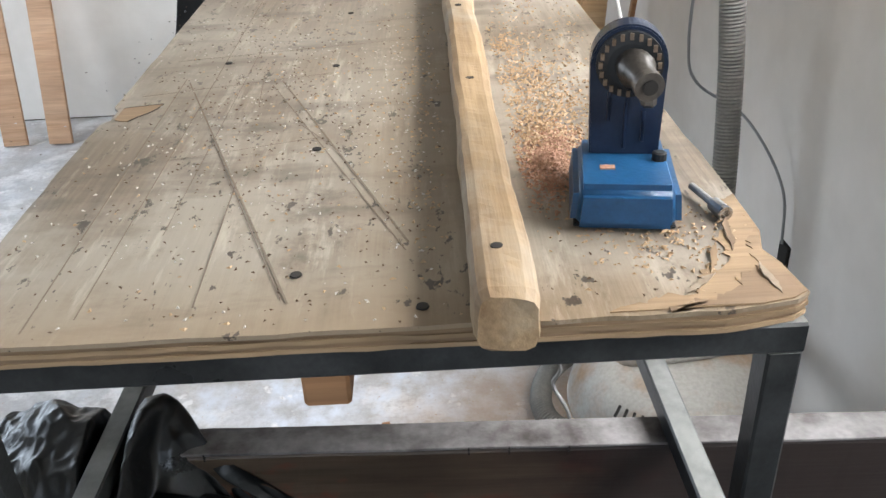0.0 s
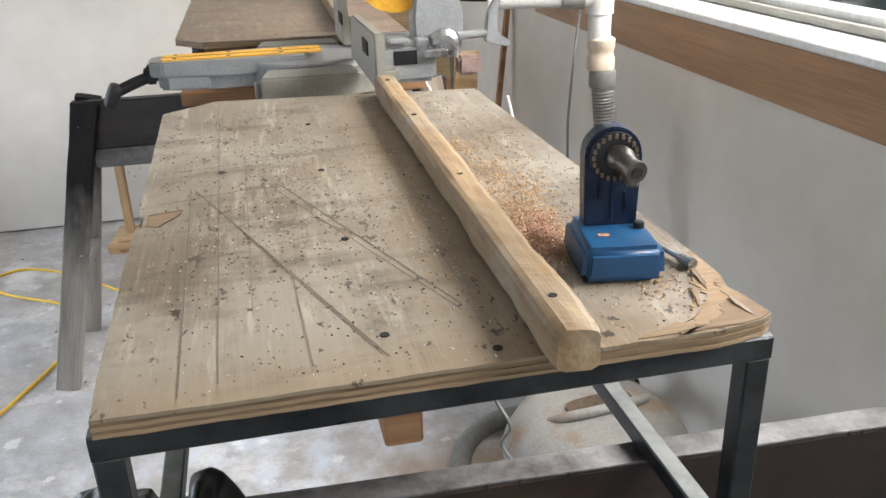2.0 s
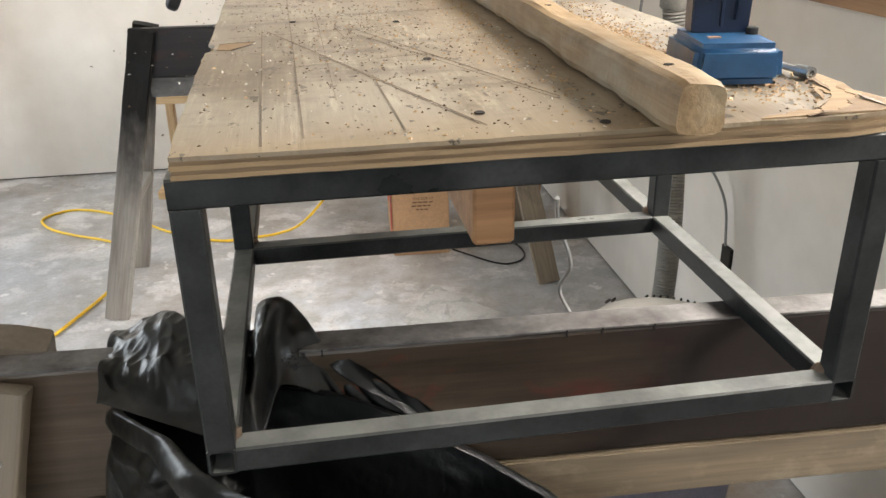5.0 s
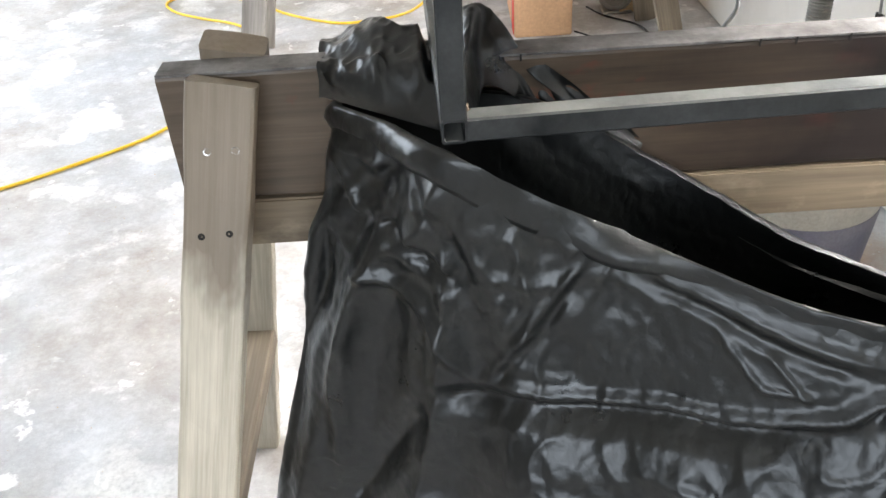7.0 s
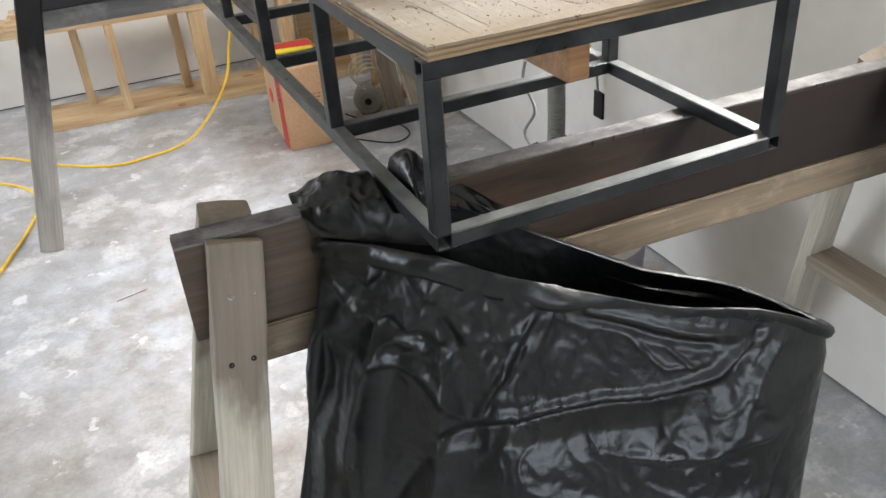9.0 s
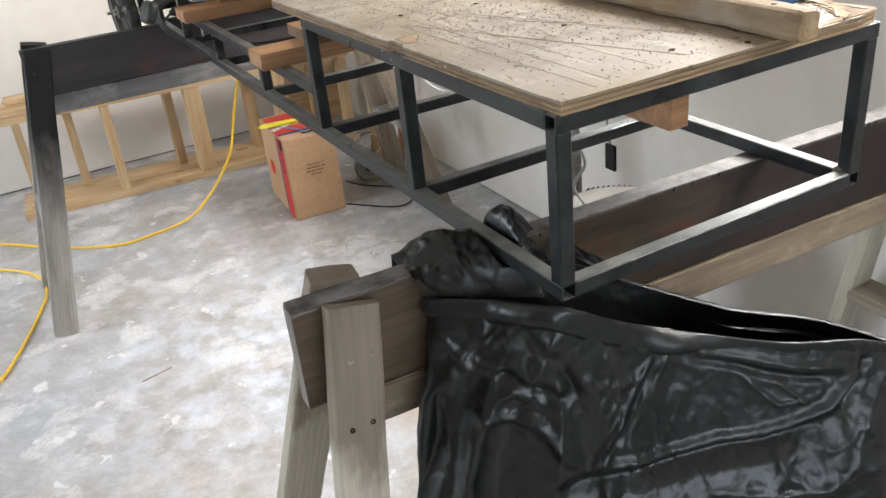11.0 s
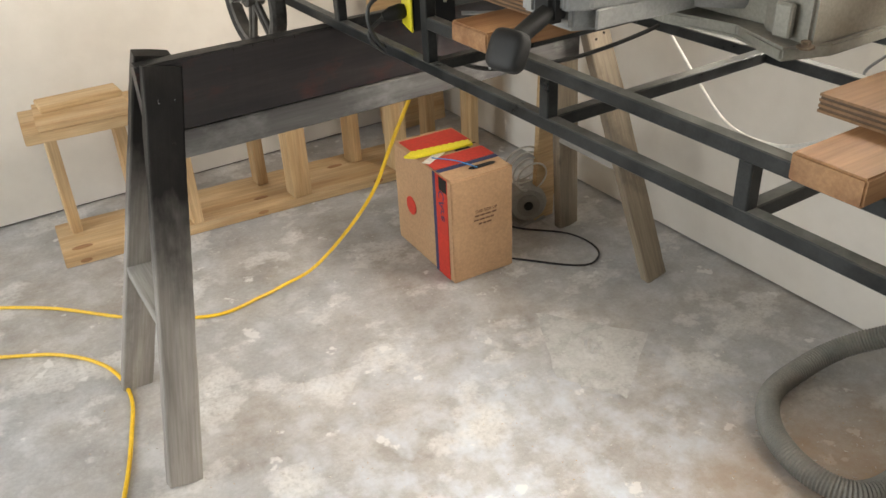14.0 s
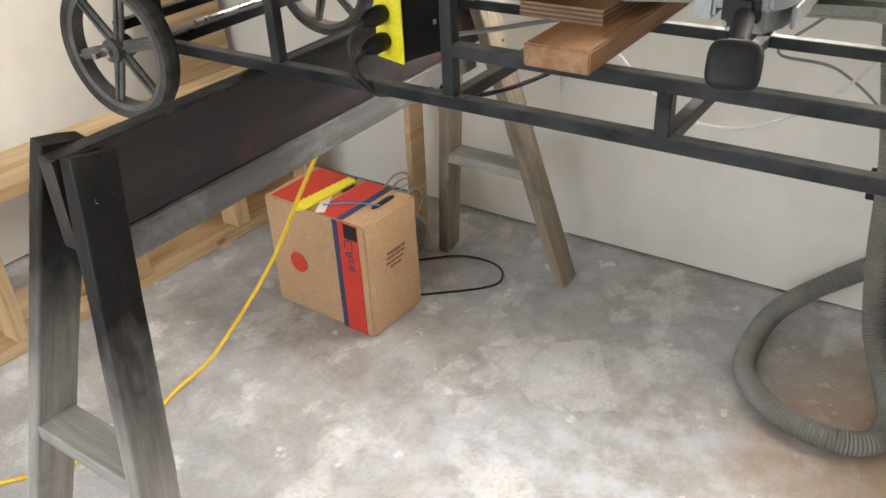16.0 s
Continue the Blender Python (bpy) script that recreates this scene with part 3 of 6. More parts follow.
win = thing("window_1", (XW, 0.5, WZ0), "wide window with white frame, pale sill and stained wooden apron", "window", kind="structure")
board("apron", (XW - 0.0105, WY0 - 0.08, 1.299), (XW - 0.0105, WY1 + 0.08, 1.299), 0.02, 0.132, stain_oak, win, label="stained brown wooden apron", bevel=0.002)
part("sill", cube(0.175, WY1 - WY0 - 0.002, 0.022, (XW + 0.0535, (WY0 + WY1) / 2, 1.3795), 0.004), white_trim, win, "white painted window sill")
fx = XW + 0.155
for k, (y, w) in enumerate(((WY0 + 0.03, 0.055), (WY1 - 0.03, 0.055), (0.45, 0.07))):
    part("window_frame", cube(0.06, w, WZ1 - WZ0 - 0.08, (fx, y, (WZ0 + WZ1) / 2), 0.004), white_trim, win)
for z in (WZ0 + 0.035, WZ1 - 0.03):
    part("window_frame", cube(0.064, WY1 - WY0 - 0.002, 0.06, (fx, (WY0 + WY1) / 2, z), 0.004), white_trim, win)
part("window_track", cube(0.03, WY1 - WY0 - 0.004, 0.02, (fx - 0.048, (WY0 + WY1) / 2, WZ0 + 0.034), 0.003), cast_grey, win, "grey metal window track")
for y0, y1 in ((WY0, 0.45), (0.45, WY1)):
    y = (y0 + y1) / 2
    g = part("pane", cube(0.005, y1 - y0 - 0.06, WZ1 - WZ0 - 0.1, (fx, y, (WZ0 + WZ1) / 2)), glass, win)
    g.visible_shadow = False

# ---- the steel bench ----
W, S = 0.61, 0.0125
ZB, ZT, ZM = 1.0355 + S, 1.306 - S, 1.157 - S
bench = thing("miter_saw_bench", (0.3, 1.5, 1.03), "long welded steel tube bench with plywood tops resting on two sawhorses", "workbench")
POSTS = (S, 0.450, 0.889, 2.118, 2.537, 2.90)
SHORT = (1.287, 1.722)
for x in (S, W - S):
    square_tube("bottom_rail", (x, 0.0, ZB), (x, 2.92, ZB), bench)
    square_tube("top_rail", (x, 0.026, ZT), (x, 0.889 + S, ZT), bench)
    square_tube("top_rail", (x, 2.118 - S, ZT), (x, 2.92, ZT), bench)
    square_tube("middle_rail", (x, 0.889 + S, ZM), (x, 2.118 - S, ZM), bench)
    for y in POSTS:
        square_tube("post", (x, y, ZB + S), (x, y, ZT - S), bench, up=(0, 1, 0))
    for y in SHORT:
        square_tube("short_post", (x, y, ZB + S), (x, y, ZM - S), bench, up=(0, 1, 0))
for y in POSTS + SHORT:
    square_tube("crossbar", (2 * S, y, ZB), (W - 2 * S, y, ZB), bench)
square_tube("front_rail", (0.0, S, ZT), (W, S, ZT), bench)
for y in (0.889, 2.118, 2.90):
    square_tube("crossbar", (2 * S, y, ZT), (W - 2 * S, y, ZT), bench)
for x in (S, W - S):
    for y, z in ((S, ZB), (S, ZT), (0.451, ZB), (0.889, ZB), (0.889, ZM)):
        b = bmesh.new()
        bmesh.ops.create_icosphere(b, subdivisions=2, radius=0.009, matrix=Matrix.Translation((x + (0.010 if x < 0.3 else -0.010), y + 0.010, z + 0.011)))
        for v in b.verts:
            v.co += 0.003 * noise.noise_vector(v.co * 300)
        part("weld", b, rust_weld, bench, smooth=True)


def ply_top(name, outline, z0, t, face, label):
    """Sheet with visible layers and a worn rim."""
    n = 5
    for k in range(n):
        zc = z0 + t * k / n
        inset = 0.0015 if k % 2 else 0.0
        pts = []
        m = len(outline)
        cx, cy = sum(p[0] for p in outline) / m, sum(p[1] for p in outline) / m
        for a, c in zip(outline, outline[1:] + outline[:1]):
            steps = max(2, int(math.dist(a, c) / 0.02))
            for s in range(steps):
                x, y = a[0] + (c[0] - a[0]) * s / steps, a[1] + (c[1] - a[1]) * s / steps
                w = 0.0022 * noise.noise((x * 35, y * 35, k * 3.1)) + inset
                d = math.hypot(cx - x, cy - y)
                pts.append((x + (cx - x) / d * w, y + (cy - y) / d * w))
        mat = face if k == n - 1 else (ply_edge if k % 2 else pine_dim)
        part(name if k == n - 1 else "ply_layer", extrude(pts, zc, zc + t / n), mat, bench, label if k == n - 1 else "")


pine_dim = wood("pale_ply_layer", (0.31, 0.215, 0.122), (0.19, 0.125, 0.066), rough=0.75)
ply_top("tabletop", [(0.006, -0.005), (0.0, 0.20), (-0.003, 0.41), (0.006, 0.425), (0.005, 0.455), (-0.003, 0.468), (-0.014, 1.03), (0.080, 1.105), (0.598, 1.04), (0.611, 0.16), (0.609, 0.10), (0.600, 0.07), (0.607, 0.05), (0.612, 0.012), (0.60, 0.004), (0.575, -0.002), (0.55, -0.006)], 1.3065, 0.018, worn_ply, "worn grey-brown plywood tabletop with pencil lines and screw holes")
ply_top("tabletop", [(-0.05, 1.965), (0.03, 1.875), (0.61, 1.845), (0.625, 3.0), (-0.05, 3.0)], 1.3065, 0.018, brown_ply, "brown plywood tabletop with clipped corner")
ZP = 1.3246

# fence strip along the near tabletop
m, n = aim((0.3995, -0.040, ZP + 0.0215), (0.412, 1.05, ZP + 0.0215))
part("fence", loft(n, 0.041, 0.042, 110, 0.0034, 3, 0.009, 0.10), fence_wood, bench, "worn wooden fence strip screwed to the top", m)
m, n = aim((0.44, 1.90, ZP + 0.0235), (0.46, 2.90, ZP + 0.0235))
part("fence", loft(n, 0.044, 0.046, 50, 0.002, 8, 0.008, 0.05), fence_wood, bench, "worn wooden fence strip screwed to the top", m)


def disc(name, x, y, z, r, material, parent, label=""):
    return part(name, lathe([(r, 0), (r * 0.9, 0.0012)], 12), material, parent, label, Matrix.Translation((x, y, z)))


for x, y in ((0.253, 0.068), (0.245, 0.31), (0.243, 0.586), (0.346, 0.017), (0.10, 0.62), (0.245, 0.86)):
    disc("screw_hole", x, y, ZP + 0.0004, 0.0048, hole_black, bench)
for y in (0.021, 0.38, 0.70, 0.98):
    disc("screw_hole", 0.3975 + 0.012 * y, y, ZP + 0.0428, 0.0046, hole_black, bench)
for (x0, y0), (x1, y1), w in (((0.105, 0.023), (0.088, 1.105), 0.0018), ((0.073, 0.009), (0.059, 0.56), 0.0022), ((0.251, 0.03), (0.066, 0.545), 0.0034), ((0.246, 0.034), (0.13, 0.36), 0.0016), ((0.336, 0.111), (0.182, 0.534), 0.0036), ((0.334, 0.098), (0.172, 0.52), 0.0018),
                              ((0.185, 0.031), (0.178, 0.24), 0.0022), ((0.155, 0.569), (0.166, 0.45), 0.0016), ((0.136, 0.142), (0.134, 0.696), 0.0012), ((0.03, 0.64), (0.36, 0.70), 0.0012), ((0.02, 0.50), (0.25, 0.56), 0.0012), ((0.21, 0.40), (0.27, 0.30), 0.0012), ((0.10, 0.30), (0.24, 0.34), 0.0008), ((0.27, 0.80), (0.37, 0.82), 0.0016)):
    m, d = aim((x0, y0, ZP + 0.0006), (x1, y1, ZP + 0.0006))
    part("pencil_line", cube(d, w * 0.5, 0.0002), pencil, bench, "", m)

tear = [(0.010, 0.461), (0.02, 0.464), (0.053, 0.470), (0.050, 0.455), (0.043, 0.441), (0.034, 0.430), (0.027, 0.417), (0.015, 0.420), (0.010, 0.424)]
part("torn_veneer", extrude(tear, ZP + 0.0002, ZP + 0.0008), ply_edge, bench, "torn strip of veneer baring the brown core")
part("torn_rim", sweep([Vector((x, y, ZP + 0.0006)) for x, y in tear[:7]], 0.0006, 6), hole_black, bench, "dark broken veneer edge")

# timber block under the near top
solo("under_block", cube(0.038, 0.16, 0.10, bevel=0.003, c=(0, 0, 0)), fir, "brown timber block wedged under the plywood top", "timber block", Matrix.Translation((0.265, 0.14, 1.2555)))

# ---- wheels on the far end ----


def wheel(x, y, z, r, turn):
    """Spoked wheel whose axle runs along x."""
    w = part("wheel", lathe([(0.02, -0.03), (0.026, -0.026), (0.026, 0.026), (0.02, 0.03)], 20), wheel_rim, bench, "dusty black spoked wheel with rubber tyre", Matrix.Translation((x, y, z)) @ pose(0, 0, 0, 0, 90, turn))
    b = bmesh.new()
    seg = 64
    prof = [(r - 0.024, -0.020), (r - 0.006, -0.022), (r, -0.012), (r, 0.012), (r - 0.006, 0.022), (r - 0.024, 0.020)]
    rows = []
    for k in range(seg):
        a, grip = 2 * math.pi * k / seg, 0.0 if k % 2 else -0.003
        rows.append([b.verts.new(((q + (grip if q > r - 0.004 else 0)) * math.cos(a), (q + (grip if q > r - 0.004 else 0)) * math.sin(a), h)) for q, h in prof])
    for k in range(seg):
        p, q = rows[k], rows[(k + 1) % seg]
        for j in range(len(prof)):
            b.faces.new((p[j], p[(j + 1) % len(prof)], q[(j + 1) % len(prof)], q[j]))
    part_in("tyre", b, rubber, w, "dusty knobbly rubber tyre", smooth=False)
    b = bmesh.new()
    rows = []
    for k in range(48):
        a = 2 * math.pi * k / 48
        rows.append([b.verts.new((q * math.cos(a), q * math.sin(a), h)) for q, h in ((r - 0.036, -0.016), (r - 0.0235, -0.019), (r - 0.0235, 0.019), (r - 0.036, 0.016))])
    for k in range(48):
        p, q = rows[k], rows[(k + 1) % 48]
        for j in range(4):
            b.faces.new((p[j], p[(j + 1) % 4], q[(j + 1) % 4], q[j]))
    part_in("rim", b, wheel_rim, w, smooth=True)
    for k in range(6):
        a = 2 * math.pi * k / 6 + 0.3
        b = bmesh.new()
        n = r - 0.034 - 0.022
        cube(n, 0.026, 0.012, (0.022 + n / 2, 0, 0), 0.003, bm=b)
        cube(n, 0.008, 0.026, (0.022 + n / 2, 0, 0), 0.002, bm=b)
        for v in b.verts:
            v.co.y *= 1.15 - 2.2 * (v.co.x - 0.02)
        bmesh.ops.transform(b, matrix=Matrix.Rotation(a, 4, 'Z'), verts=b.verts)
        part_in("spoke", b, wheel_rim, w)
    part_in("axle_nut", lathe([(0.013, -0.040), (0.013, -0.031), (0.008, -0.030)], 6), bare_steel, w, "bright axle nut")


def part_in(name, bm, material, parent, label="", smooth=False):
    """A sub-part in its parent's own frame."""
    me = finish(bm, smooth)
    me.materials.append(material)
    ob = new(name, me)
    ob.parent = parent
    if label:
        ob["label"] = label
    return ob


for x in (-0.052, W + 0.052):
    wheel(x, 2.968, 1.047, 0.166, 4)
square_tube("axle_bar", (-0.05, 2.963, 1.097), (W + 0.05, 2.963, 1.097), bench, 0.022, label="grey steel axle bar")
part("axle", sweep([Vector((-0.12, 2.968, 1.047)), Vector((W + 0.11, 2.968, 1.047))], 0.007), bare_steel, bench, "bright steel axle rod")

# ---- sawhorses ----


def sawhorse(x0, y0, x1, y1, top, splay, base, beam_mat, low_mat, leg_mat, leg_low, label, ends=(0.07, 0.07), leg_w=0.089, right_mat=None, edge_mat=None, cap=0.0, cuts=()):
    """Two-board beam on four splayed legs with side braces."""
    h = thing("sawhorse", ((x0 + x1) / 2, (y0 + y1) / 2, 0), label, "sawhorse", "sawhorses under the bench")
    A, B = Vector((x0, y0, 0)), Vector((x1, y1, 0))
    d = (B - A).normalized()
    s = Vector((-d.y, d.x, 0))
    at = lambda p, z: Vector((p.x, p.y, z))
    m, n = aim(at(A, top - 0.0885), at(B, top - 0.0885))
    beam = part("beam", loft(n, 0.04, 0.173, 70, 0.0018, x0 * 9, 0.005), beam_mat, h, "dark stained top beam", m)
    m2, _ = aim(at(A, top - 0.0012), at(B, top - 0.0012))
    part("worn_edge", loft(n - 0.004, 0.041, 0.0035, 70, 0.0012, x0 * 7, 0.001), edge_mat or worn_edge, h, "worn top edge", m2)
    for k, x in enumerate(cuts):
        q = (x - (x0 + x1) / 2) * n / (x1 - x0)
        part_in("saw_cut", cube(0.002, 0.0425, 0.009, (q, 0, 0.0838)), hole_black, beam)
    board("stringer", at(A, top - 0.212) + d * 0.05, at(B, top - 0.212) - d * 0.05, 0.045, 0.07, low_mat, h)
    for end, (P, sign) in enumerate(((A, 1), (B, -1))):
        feet = []
        for side in (-1, 1):
            q = P + d * sign * ends[end] + s * side * 0.0405
            hi = at(q, top - 0.002)
            lo = hi - d * sign * splay[0] + s * side * splay[1]
            lo.z = 0.002
            if cap and end == 0 and side > 0:
                hi += (hi - lo).normalized() * cap
            m, n2 = aim(lo, hi, up=s * side)
            b = loft(n2, leg_w, 0.038, 40, 0.002, side * 5 + end * 3 + x0, 0.005)
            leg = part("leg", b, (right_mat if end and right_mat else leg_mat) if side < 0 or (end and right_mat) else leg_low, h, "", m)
            for dx, dy in ((-0.08, 0.012), (-0.075, -0.02), (-0.185, 0.016), (-0.178, -0.017)):
                scr = lathe([(0.0045, 0.0186), (0.0045, 0.0196), (0.001, 0.0192)], 10, m=Matrix.Translation((n2 / 2 + dx, dy, 0)))
                part_in("screw", scr, bare_steel if dx > -0.1 else hole_black, leg)
            feet.append((lo, hi))
        (l0, h0), (l1, h1) = feet
        f = 0.42
        m, n3 = aim(l0.lerp(h0, f), l1.lerp(h1, f))
        part("brace", cube(n3 - 0.03, 0.085, 0.036, bevel=0.003), brace_grey if right_mat else grey_wood, h, "", m)
    return h


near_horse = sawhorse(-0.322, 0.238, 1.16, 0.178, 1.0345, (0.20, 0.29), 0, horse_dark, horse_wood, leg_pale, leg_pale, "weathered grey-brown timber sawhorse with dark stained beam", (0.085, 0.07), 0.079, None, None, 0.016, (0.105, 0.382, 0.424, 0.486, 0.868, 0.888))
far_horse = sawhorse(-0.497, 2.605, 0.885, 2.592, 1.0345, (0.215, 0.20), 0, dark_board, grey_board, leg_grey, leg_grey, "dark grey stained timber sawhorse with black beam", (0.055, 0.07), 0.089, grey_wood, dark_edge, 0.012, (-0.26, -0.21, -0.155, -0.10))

# ---- black bin bag hung on the near sawhorse ----


def ring_points(ctrl, n):
    pts = [Vector(c) for c in ctrl]
    out = []
    k = len(pts)
    per = n // k
    for i in range(k):
        a, b2, c, d = pts[i - 1], pts[i], pts[(i + 1) % k], pts[(i + 2) % k]
        for j in range(per):
            t = j / per
            out.append(0.5 * (2 * b2 + (c - a) * t + (2 * a - 5 * b2 + 4 * c - d) * t * t + (3 * b2 - a - 3 * c + d) * t ** 3))
    return out


def smooth_step(a, b2, x):
    t = min(1, max(0, (x - a) / (b2 - a)))
    return t * t * (3 - 2 * t)


def bin_bag():
    bag = thing("bin_bag", (0.18, -0.02, 0), "open black plastic bin bag hung on the sawhorse beam", "bin bag")
    rim = [(-0.105, 0.185, 1.0), (-0.05, 0.09, 1.012), (0.005, 0.004, 1.021), (0.09, -0.015, 0.973), (0.184, -0.035, 0.930), (0.32, -0.11, 0.893), (0.45, -0.155, 0.868), (0.585, -0.165, 0.80), (0.545, 0.0, 0.79), (0.42, 0.07, 0.825), (0.28, 0.165, 0.885), (0.10, 0.19, 0.985)]
    mid = [(-0.245, 0.13, 0.5), (-0.15, 0.05, 0.5), (-0.04, -0.02, 0.5), (0.07, -0.09, 0.5), (0.17, -0.15, 0.5), (0.30, -0.22, 0.5), (0.42, -0.26, 0.5), (0.525, -0.21, 0.5), (0.51, -0.05, 0.5), (0.42, 0.06, 0.5), (0.25, 0.13, 0.5), (0.0, 0.165, 0.5)]
    low = [(-0.36, 0.08, 0.012), (-0.25, -0.04, 0.012), (-0.12, -0.14, 0.012), (0.0, -0.23, 0.012), (0.12, -0.31, 0.012), (0.24, -0.36, 0.012), (0.36, -0.38, 0.012), (0.44, -0.30, 0.012), (0.46, -0.10, 0.012), (0.42, 0.06, 0.012), (0.22, 0.13, 0.012), (-0.06, 0.15, 0.012)]
    n, rows = 480, 230
    rings = [ring_points(c, n) for c in (rim, mid, low)]
    b = bmesh.new()
    grid = []
    # creases of the front film as runs of x, z with height (below 0: a valley) and half width
    creases = (((-0.036, 1.02, -0.052, 0.967, -0.13, 0.884, -0.20, 0.69, -0.25, 0.42), -0.030, 0.030), ((-0.06, 1.0, -0.075, 0.94, -0.15, 0.86, -0.23, 0.66), 0.020, 0.026),
               ((0.0, 1.0, -0.018, 0.93, -0.07, 0.86, -0.12, 0.74, -0.16, 0.5), 0.024, 0.034), ((-0.037, 0.988, -0.005, 0.926, 0.02, 0.86), -0.018, 0.022), ((-0.068, 0.905, 0.009, 0.855), -0.020, 0.026),
               ((-0.101, 0.84, -0.037, 0.822, 0.028, 0.729), 0.018, 0.022), ((-0.101, 0.84, -0.146, 0.677, -0.17, 0.5), 0.016, 0.020), ((0.134, 0.902, 0.035, 0.725), 0.007, 0.011), ((0.146, 0.902, 0.047, 0.725), -0.006, 0.012),
               ((0.035, 0.735, 0.12, 0.737, 0.252, 0.752, 0.38, 0.778, 0.419, 0.815, 0.467, 0.845), 0.013, 0.020), ((-0.03, 0.695, 0.117, 0.712, 0.252, 0.733, 0.37, 0.756), -0.026, 0.034), ((-0.16, 0.45, -0.03, 0.675), -0.020, 0.036),
               ((-0.132, 0.995, -0.119, 0.965, -0.044, 0.965), 0.010, 0.012), ((-0.125, 0.95, -0.10, 0.90, -0.05, 0.91), 0.009, 0.012), ((0.265, 0.846, 0.303, 0.802, 0.36, 0.80), 0.007, 0.010), ((0.31, 0.84, 0.35, 0.79), 0.006, 0.008),
               ((0.45, 0.85, 0.42, 0.80, 0.40, 0.76), -0.016, 0.018), ((0.48, 0.83, 0.44, 0.77, 0.42, 0.73), 0.014, 0.020), ((0.06, 0.94, 0.09, 0.85, 0.08, 0.78), 0.008, 0.022), ((0.20, 0.90, 0.30, 0.87, 0.42, 0.84), 0.008, 0.016), ((0.20, 0.882, 0.30, 0.852, 0.40, 0.826), -0.008, 0.014),
               ((0.18, 0.672, 0.34, 0.66, 0.50, 0.70), 0.006, 0.014), ((0.08, 0.62, 0.25, 0.55, 0.45, 0.60), 0.012, 0.030), ((-0.06, 0.55, 0.10, 0.40, 0.30, 0.36), 0.020, 0.040), ((0.46, 0.64, 0.40, 0.45, 0.36, 0.2), -0.018, 0.035), ((0.02, 0.45, -0.04, 0.15), 0.022, 0.035), ((0.22, 0.45, 0.16, 0.12), -0.022, 0.04))

    def crease_height(x, z):
        total = 0.0
        for run, high, wide in creases:
            pts = list(zip(run[::2], run[1::2]))
            best, where = 9.0, 0.0
            last = len(pts) - 1
            for k in range(last):
                (x0, z0), (x1, z1) = pts[k], pts[k + 1]
                ll = (x1 - x0) ** 2 + (z1 - z0) ** 2
                raw = ((x - x0) * (x1 - x0) + (z - z0) * (z1 - z0)) / ll
                a = min(1, max(0, raw))
                d = math.hypot(x - x0 - a * (x1 - x0), z - z0 - a * (z1 - z0))
                if d < best:
                    best, where = d, (k + a) / last
            if best < 0.8 * wide:
                taper = smooth_step(0, 0.16, where + 0.05) * (1 - smooth_step(0.8, 1.05, where))
                total += 0.75 * high * taper * (1 - best / (0.8 * wide)) ** 1.2
        return total

    for j in range(rows + 1):
        t = j / rows
        row = []
        for i in range(n):
            a, c, e = rings[0][i], rings[1][i], rings[2][i]
            p = a * (1 - t) * (1 - 2 * t) + c * 4 * t * (1 - t) + e * t * (2 * t - 1)
            run = rings[1][(i + 4) % n] - rings[1][i - 4]
            out = Vector((run.y, -run.x, 0)).normalized()
            fade = smooth_step(0.0, 0.06, t) * (1 - smooth_step(0.94, 1, t))
            wx, wz = p.x + 0.010 * noise.noise((p.x * 9, p.z * 9, 1)), p.z + 0.010 * noise.noise((p.x * 9, p.z * 9, 4))
            w = crease_height(wx, wz) if out.y < 0.3 or p.x < 0.0 else 0.0
            # slack belly below the slanting crease
            line = p.z - (0.665 + 0.24 * p.x + 0.02 * noise.noise((p.x * 5, 3, 1)))
            w += 0.016 * (1 - smooth_step(-0.06, 0.015, line)) * smooth_step(-0.05, 0.10, p.x)
            # drapes that fan out from the bench corner
            ang, far = math.atan2(1.04 - p.z, p.x + 0.02), math.hypot(p.x + 0.02, 1.04 - p.z)
            left = 1 - smooth_step(-0.02, 0.24, p.x)
            w += left * 0.016 * (1 - 2.6 * abs(noise.noise((ang * 4.2, far * 1.6, 2)))) * smooth_step(0.05, 0.25, far)
            # sharp shallow crumpling, stronger in patches
            much = max(0.0, 0.35 + 1.1 * noise.noise((p.x * 5, p.z * 5, p.y * 5 + 9)))
            w += 0.0022 * much * (0.4 - 1.9 * abs(noise.noise((p.x * 15 - 6 * p.z, p.z * 13 + 4 * p.x, p.y * 9 + 5))))
            w += 0.0045 * much * max(0.0, 1 - 7 * abs(noise.noise((p.x * 10 + 5 * p.z, p.z * 8, p.y * 7 + 3))))
            w += 0.0035 * much * max(0.0, 1 - 6 * abs(noise.noise((p.x * 23 - 8 * p.z, p.z * 19 + 3, p.y * 15))))
            w += 0.0012 * (0.4 - 1.9 * abs(noise.noise((p.x * 50, p.z * 42, p.y * 35))))
            w += 0.006 * noise.noise((p.x * 3, p.y * 3, p.z * 2.4 + 7))
            edge = min(i, n - i) / n
            w *= smooth_step(-0.02, 0.05, edge)
            p = p + out * (w * fade)
            p.y = min(p.y, 0.19)
            row.append(b.verts.new(p))
        grid.append(row)
    for p, q in zip(grid, grid[1:]):
        for i in range(n):
            b.faces.new((p[i], p[(i + 1) % n], q[(i + 1) % n], q[i]))
    b.faces.new(grid[-1])
    hem = [v.co.copy() for v in grid[0]]
    part("body", b, polythene, bag, "", None)
    b = bmesh.new()
    rows2 = []
